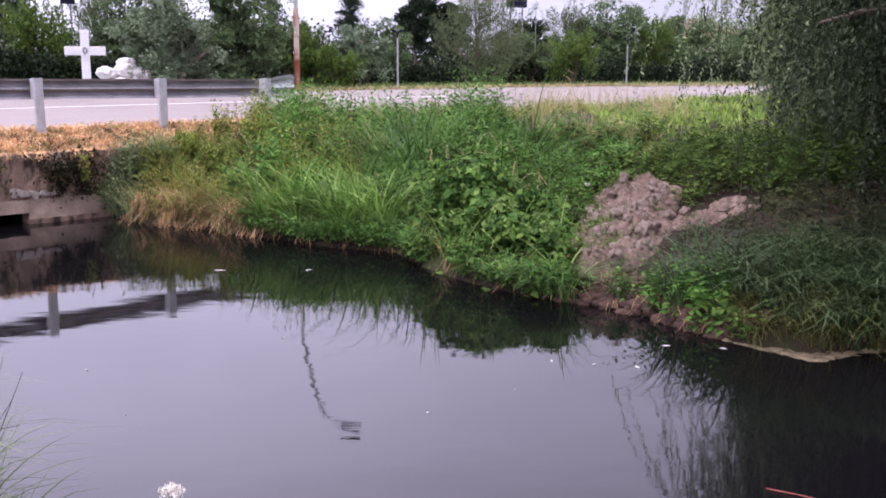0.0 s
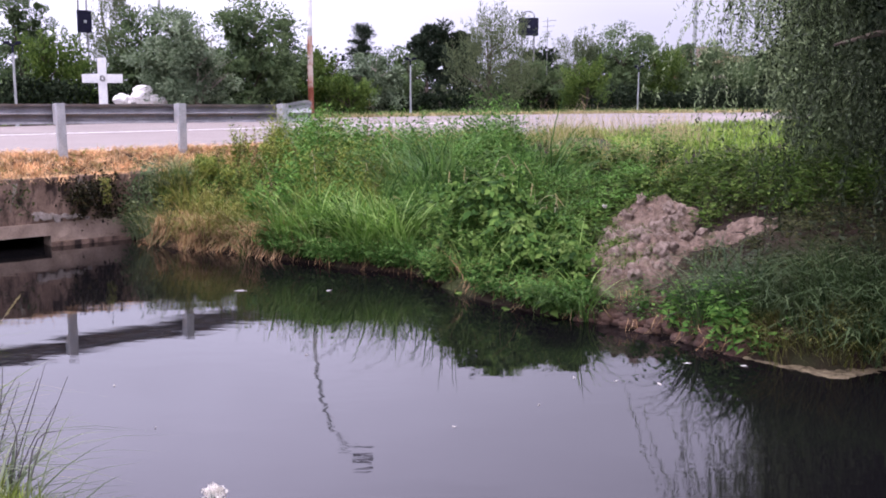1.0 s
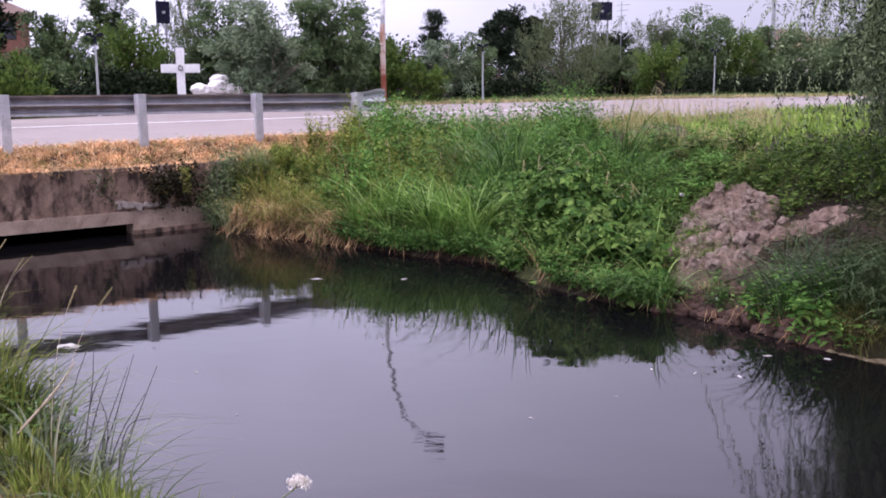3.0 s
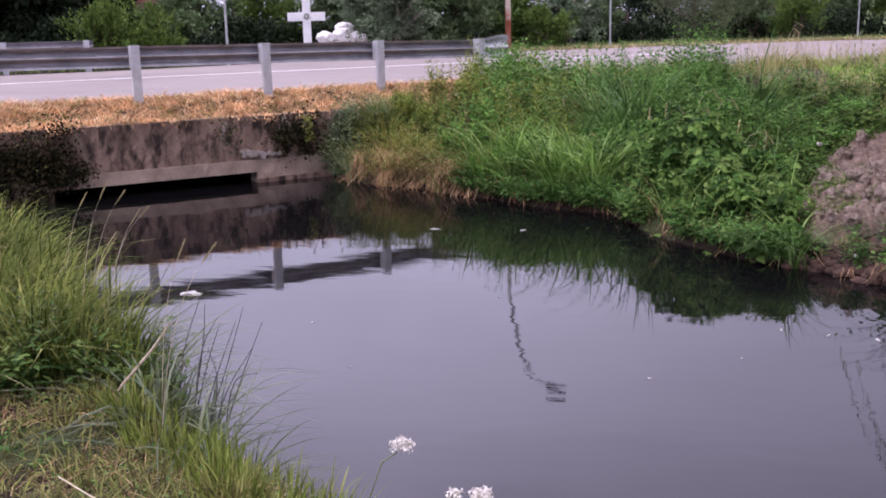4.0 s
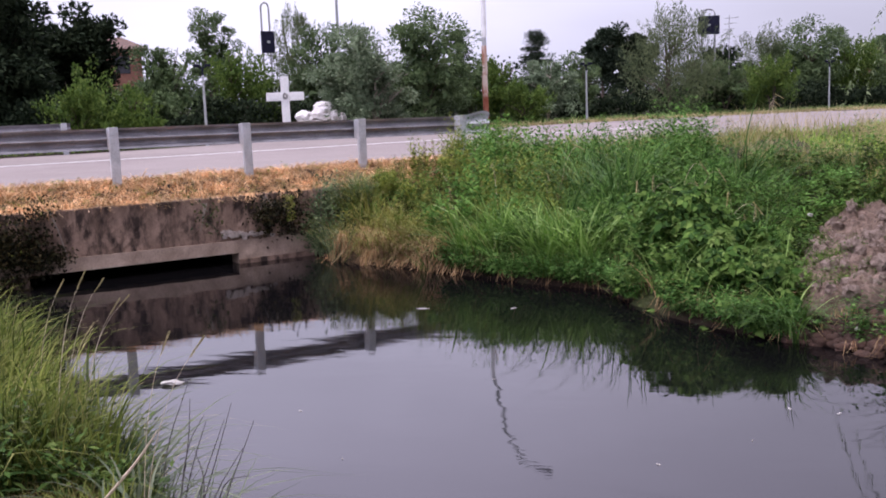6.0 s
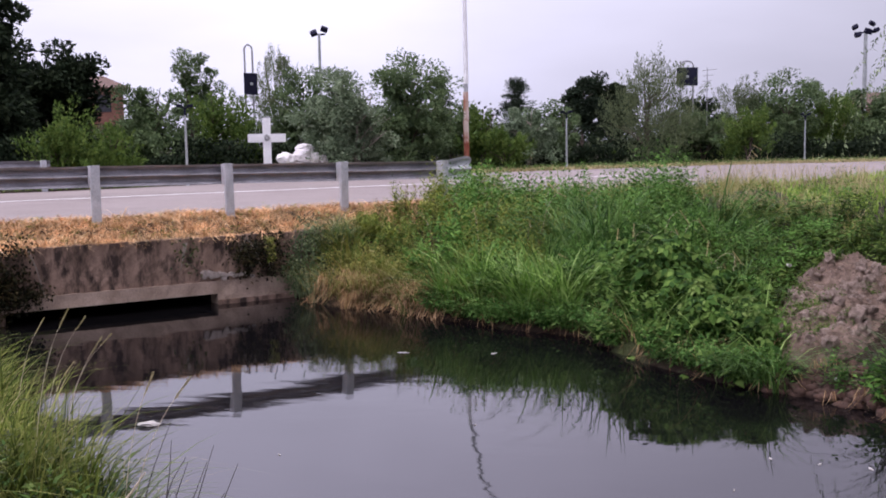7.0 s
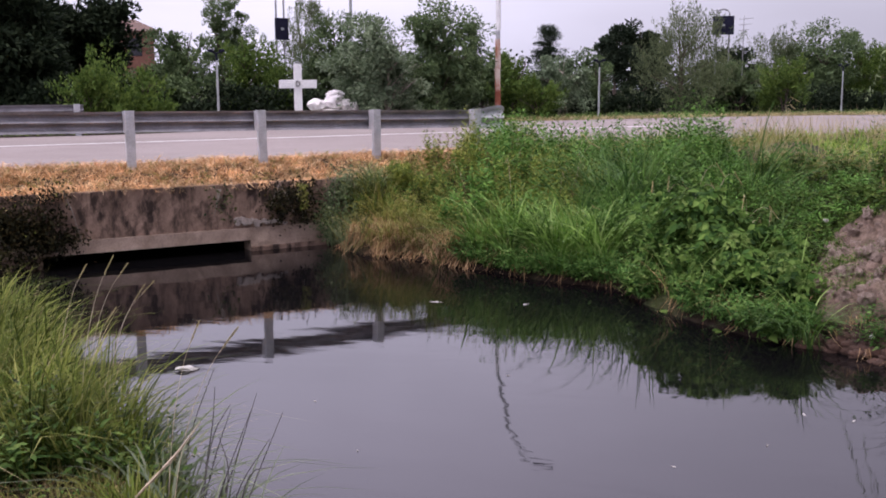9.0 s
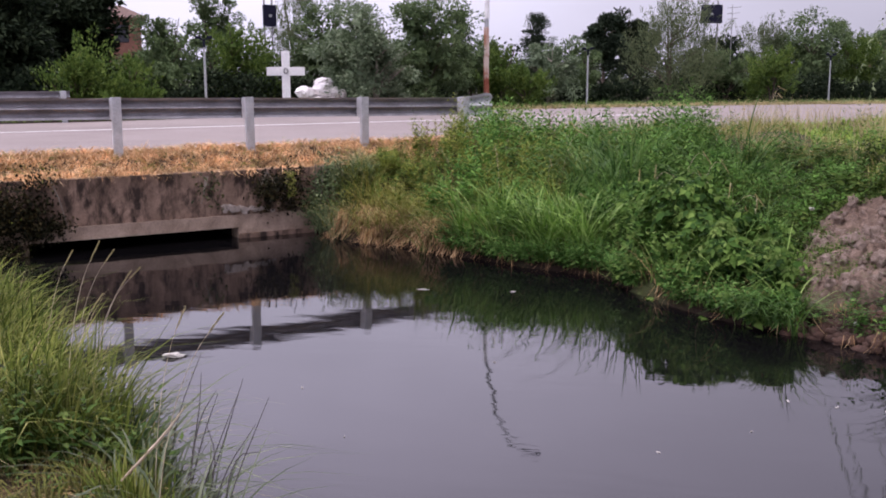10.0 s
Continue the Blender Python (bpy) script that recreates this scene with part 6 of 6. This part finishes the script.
def house(x, y, w, d, eaves, ridge, turn_z, wall_mat, roof_mat=None, label="brick house with a dark tiled roof, half hidden by trees"):
    root = tagged(new("house"), label, "house")
    m = pose(x, y, 0, 0, 0, turn_z)
    z = ground_at(x, y)
    bm = bmesh.new()
    box(bm, (-w / 2, -d / 2, z - 0.1), (w / 2, d / 2, eaves), m)
    part("wall", bm, wall_mat, root)
    bm = bmesh.new()
    o = 0.45
    v = [bm.verts.new(m @ Vector(p)) for p in ((-w / 2 - o, -d / 2 - o, eaves), (w / 2 + o, -d / 2 - o, eaves), (w / 2 + o, d / 2 + o, eaves), (-w / 2 - o, d / 2 + o, eaves), (-w / 2 + 1.2, 0, ridge), (w / 2 - 1.2, 0, ridge))]
    for f in ((0, 1, 5, 4), (2, 3, 4, 5), (1, 2, 5), (3, 0, 4), (3, 2, 1, 0)):
        bm.faces.new([v[i] for i in f])
    part("roof", bm, roof_mat or ROOF_TILE, root)
    for wx in (-w * 0.28, w * 0.28):
        bm = bmesh.new()
        box(bm, (wx - 0.5, -d / 2 - 0.04, eaves - 1.7), (wx + 0.5, -d / 2 + 0.1, eaves - 0.5), m, 0.02)
        part("window", bm, GLASS_DARK, root)


house(-38.6, 67.5, 6.0, 6.0, 6.5, 7.5, 30, BRICK_WALL)
house(20.8, 76.0, 6.0, 7.0, 3.6, 4.6, 8, PALE_RENDER, ORANGE_TILE, "pale rendered house with an orange tiled roof behind trees")
house(18.5, 82.0, 5.0, 6.0, 4.2, 5.5, -10, BRICK_WALL)

# ---------------------------------------------------------------- wall shrubs
def wall_shrub(u0, u1, z0, z1, count, seed, label, dead=0, leaf=None):
    rng = np.random.default_rng(seed)
    root = tagged(new("wall_shrub"), label, "shrub")
    for k in range(9 if u1 - u0 > 0.3 else 2):
        bm = bmesh.new()
        u, t = rng.uniform(u0, u1), rng.uniform(0.4, 1)
        a, c = rng.uniform(-0.25, 0.25), rng.uniform(0.05, 0.22)
        pts = [Vector((u, -0.01, z1)), Vector((u + a * 0.5, -c * 0.7, z1 - (z1 - z0) * 0.4 * t)), Vector((u + a, -c, z1 - (z1 - z0) * t))]
        tube(bm, [WALL_M @ p for p in pts], [0.008, 0.006, 0.003], 5)
        part("stem", bm, PALE_BARK, root)
    cl = 60 if u1 - u0 > 2 else 22
    who = rng.integers(0, cl, count)
    cu, cz, cd = rng.uniform(u0, u1, cl), rng.uniform(z0, z1, cl), rng.uniform(0.03, 0.2, cl)
    p = np.stack([cu[who] + rng.normal(0, 0.11, count), -np.abs(cd[who] + rng.normal(0, 0.07, count)), cz[who] + rng.normal(0, 0.09, count)], 1)
    R = np.array(WALL_M)
    p = p @ R[:3, :3].T + R[:3, 3]
    V, Q = leaves(rng, p, rng.normal(0, 0.8, (count, 3)) + np.array([0, 0, -0.4]), rng.uniform(0.03, 0.07, count), 0.035, 0.12, 0.3)
    thing("foliage", mesh_of("foliage", V, Q), leaf or IVY_AND_SHADE, parent=root)
    if dead:
        n = dead
        q = np.stack([rng.uniform(u0 + 0.35, u1 - 0.1, n), -rng.uniform(0.1, 0.28, n), rng.uniform(z0 + 0.15, z1, n)], 1) @ R[:3, :3].T + R[:3, 3]
        V, Q = leaves(rng, q, rng.normal(0, 0.8, (n, 3)) + np.array([0, 0, -0.5]), rng.uniform(0.03, 0.06, n), 0.025)
        thing("dead_foliage", mesh_of("dead_foliage", V, Q), MEADOW, "yellowed leaves", parent=root)


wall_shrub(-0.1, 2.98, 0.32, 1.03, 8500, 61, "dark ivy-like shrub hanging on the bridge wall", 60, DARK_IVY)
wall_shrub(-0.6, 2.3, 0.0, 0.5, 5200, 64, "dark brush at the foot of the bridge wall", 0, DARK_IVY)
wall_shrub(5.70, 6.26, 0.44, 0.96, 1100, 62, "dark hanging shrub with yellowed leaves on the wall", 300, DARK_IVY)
wall_shrub(6.55, 7.45, 0.15, 1.02, 4200, 65, "grey-green bush growing at the end of the bridge wall", 0, GREY_WEED)
wall_shrub(4.87, 4.97, 0.55, 0.93, 90, 63, "small tuft of moss and weeds in a wall crack")


# ---------------------------------------------------------------- single plants and floating things
def flower_head(x, y, z, r, seed):
    rng = np.random.default_rng(seed)
    root = tagged(new("umbel_flower"), "cream-white umbel flower head on a thin stem", "flower", "umbel flowers at the near bank")
    g = ground_at(x - 0.1, y - 0.35)
    bm = bmesh.new()
    tube(bm, [(x - 0.1, y - 0.35, g - 0.02), (x - 0.04, y - 0.14, (g + z) / 2 + 0.12), (x, y, z)], [0.004, 0.0035, 0.003], 5)
    ends = []
    for k in range(22):
        a, q = k * 2.399, math.sqrt((k + 0.5) / 22) * r
        e = Vector((x + q * math.cos(a), y + q * math.sin(a) * 0.9 - 0.01, z + r * 0.75 - q * 0.25 + rng.uniform(-0.006, 0.006)))
        ends.append(e)
        tube(bm, [(x, y, z), e], [0.0016, 0.001], 3)
    part("stem", bm, GREEN_STEM, root)
    at = np.concatenate([np.array(e) + rng.normal(0, 0.008, (26, 3)) for e in ends])
    V, Q = leaves(rng, at, rng.normal(0, 1, at.shape) + np.array([0, 0, 0.8]), rng.uniform(0.006, 0.014, len(at)), 0.008)
    thing("bloom", mesh_of("bloom", V, Q), PETAL, parent=root)


flower_head(-0.45, 3.50, 0.72, 0.036, 1)
flower_head(-0.11, 3.30, 0.645, 0.032, 2)
flower_head(-0.20, 3.27, 0.66, 0.012, 3)


def stalk(name, pts, radii, mat, label, head=None, bulk=1.0):
    root = tagged(new(name), label, "stalk")
    # round off the corners of the line
    for _ in range(2):
        p2, r2 = [pts[0]], [radii[0]]
        for (a, b), (c, d) in zip(zip(pts, pts[1:]), zip(radii, radii[1:])):
            a, b = Vector(a), Vector(b)
            p2 += [a.lerp(b, 0.25), a.lerp(b, 0.75)]
            r2 += [c * 0.75 + d * 0.25, c * 0.25 + d * 0.75]
        pts, radii = p2 + [pts[-1]], r2 + [radii[-1]]
    bm = bmesh.new()
    tube(bm, pts, radii, 5)
    part("stem", bm, mat, root)
    if head:
        rng = np.random.default_rng(int(abs(pts[-1][0]) * 1000))
        a, b2 = np.array(pts[-1]), np.array(pts[-2])
        d = (a - b2) / np.linalg.norm(a - b2)
        n = 170
        t = rng.uniform(0, head, n)
        V, Q = leaves(rng, a - d * t[:, None] + rng.normal(0, 0.003 * bulk, (n, 3)), d + rng.normal(0, 0.25 * bulk, (n, 3)), 0.017 * bulk, 0.005 * bulk)
        thing("seed_head", mesh_of("seed_head", V, Q), STRAW_BLADE, parent=root)


stalk("dry_straw", [(-1.46, 2.84, 0.83), (-1.25, 2.74, 0.81), (-1.0, 2.6, 0.82)], [0.002, 0.0025, 0.0015], STRAW, "dry straw lying across the turf")
stalk("pale_stalk", [(-1.13, 2.72, 1.20), (-1.06, 2.70, 1.27), (-0.97, 2.68, 1.36), (-0.90, 2.665, 1.45)], [0.003, 0.005, 0.004, 0.0015], STRAW, "pale dry broken stalk among the bank grass")
rs = np.random.default_rng(91)
for k in range(8):
    x, y = rs.uniform(-3.4, -1.3), 0
    y = 3.4 + (-1.2 - x) * 1.05 + rs.uniform(-0.3, 0.25)
    g, h = ground_at(x, y), rs.uniform(0.55, 0.92)
    a, l = rs.uniform(-0.6, 1.2), rs.uniform(0.1, 0.45)
    stalk("seeding_grass", [(x, y, g - 0.02), (x + 0.2 * l * math.cos(a), y + 0.2 * l * math.sin(a), g + 0.45 * h), (x + 0.55 * l * math.cos(a), y + 0.55 * l * math.sin(a), g + 0.8 * h), (x + l * math.cos(a), y + l * math.sin(a), g + h)], [0.0016, 0.0013, 0.001, 0.0006], STRAW, "thin dry grass stalk with a seed head", 0.10, 0.55)
for k in range(10):
    x = -1.32 - 0.06 * k + rs.uniform(-0.06, 0.06)
    y = 3.75 + 0.085 * k + rs.uniform(-0.05, 0.05)
    stalk("dark_stalk", [(x, y, 0.45), (x + rs.uniform(0.0, 0.07), y + 0.05, rs.uniform(0.65, 0.85)), (x + rs.uniform(-0.05, 0.22), y + 0.08, rs.uniform(0.8, 1.1))], [0.0035, 0.003, 0.0012], DARK_STEM, "thin dark leafless stalk at the water")
for k in range(14):
    u = rs.uniform(7.2, 14.5)
    v = rs.uniform(-13.6, -10.0)
    x, y = xy(u, v)
    if not (-3 < x < 2.5):
        continue
    g, h, a = ground_at(x, y), float(crest(np.array([x]), np.array([y]))[0]) * rs.uniform(1.05, 1.3), rs.uniform(0, 6.28)
    stalk("seeding_grass", [(x, y, g), (x + 0.05 * math.cos(a), y + 0.05 * math.sin(a), g + 0.6 * h), (x + 0.22 * math.cos(a), y + 0.22 * math.sin(a), g + h), (x + 0.38 * math.cos(a), y + 0.38 * math.sin(a), g + h - 0.08)], [0.0026, 0.0022, 0.002, 0.001], STRAW, "arching dry grass stalk with a seed head", 0.2)
for k in range(11):
    x, y = rs.uniform(-0.2, 1.6), rs.uniform(12.0, 14.2)
    g, h, a = ground_at(x, y), float(crest(np.array([x]), np.array([y]))[0]) * rs.uniform(1.0, 1.25), rs.uniform(0, 6.28)
    stalk("seeding_grass", [(x, y, g), (x + 0.05 * math.cos(a), y + 0.05 * math.sin(a), g + 0.6 * h), (x + 0.22 * math.cos(a), y + 0.22 * math.sin(a), g + h), (x + 0.36 * math.cos(a), y + 0.36 * math.sin(a), g + h - 0.04), (x + 0.44 * math.cos(a), y + 0.44 * math.sin(a), g + h - 0.15)], [0.002, 0.002, 0.002, 0.0018, 0.001], STRAW, "arching dry grass stalk with a seed head", 0.2)
stalk("red_twig", [(2.30, 5.24, 0.006), (2.48, 5.13, 0.012), (2.62, 5.05, 0.006)], [0.004, 0.004, 0.002], RED_STEM, "thin red twig floating on the water")

# floating bits
for k, (x, y, s) in enumerate(((-2.1, 10.91, 0.06), (-1.11, 10.96, 0.04), (1.32, 7.6, 0.026), (-2.22, 7.25, 0.016), (2.3, 8.06, 0.035), (1.64, 7.52, 0.022), (1.96, 7.46, 0.03), (0.4, 6.4, 0.014), (-0.9, 8.2, 0.013), (1.0, 6.9, 0.012), (-1.6, 6.3, 0.012), (2.75, 8.0, 0.03))):
    me = lump_mesh("floating_leaf", k + 30, 1.1, 2)
    f = thing("floating_leaf", me, LITTER, "small pale leaf floating on the water", "leaf", "floating leaves")
    f.matrix_world = pose(x, y, 0.002, 0, 0, k * 47) @ Matrix.Diagonal((s, s * 0.32, 0.005, 1))
# foam and straw caught on the shore
mx, my = np.meshgrid(np.linspace(2.75, 4.6, 70), np.linspace(7.35, 8.25, 36), indexing="ij")
md, mw, _ = shore_distance(mx, my)
sd = np.where(mw, md, -md)
mh = 0.012 - 0.30 * np.maximum(0, sd + 0.02 - 0.13 * np.exp(-((mx - 3.4) / 0.26) ** 2)) + np.array([[0.02 * noise.noise(Vector((a * 14, b * 14, 0))) for a, b in zip(r, s)] for r, s in zip(mx, my)])
mh = np.where(sd < -0.25, -0.05, np.maximum(mh, -0.05))
ii = np.arange(mx.size).reshape(mx.shape)
thing("straw_mat", mesh_of("straw_mat", np.stack([mx, my, mh], -1).reshape(-1, 3), np.stack([ii[:-1, :-1], ii[1:, :-1], ii[1:, 1:], ii[:-1, 1:]], -1).reshape(-1, 4), smooth=True), SCUM, "pale straw and scum caught on the shore", "debris")
for k, (x, y, z, sx, lab) in enumerate(((-3.55, 7.87, 0.01, 0.10, "pale litter floating beside the reeds"), (2.09, 12.0, 0.85, 0.05, "small white scrap lying on the earth heap"), (2.10, 9.38, 0.17, 0.035, "pale stone in the dug earth"))):
    me = lump_mesh("litter", k + 60, 0.9, 2)
    f = thing("litter", me, LITTER, lab, "litter")
    f.matrix_world = pose(x, y, z, 0, 10, 40 + k * 30) @ Matrix.Diagonal((sx, sx * 0.5, sx * (0.25 if k == 0 else 0.4), 1))
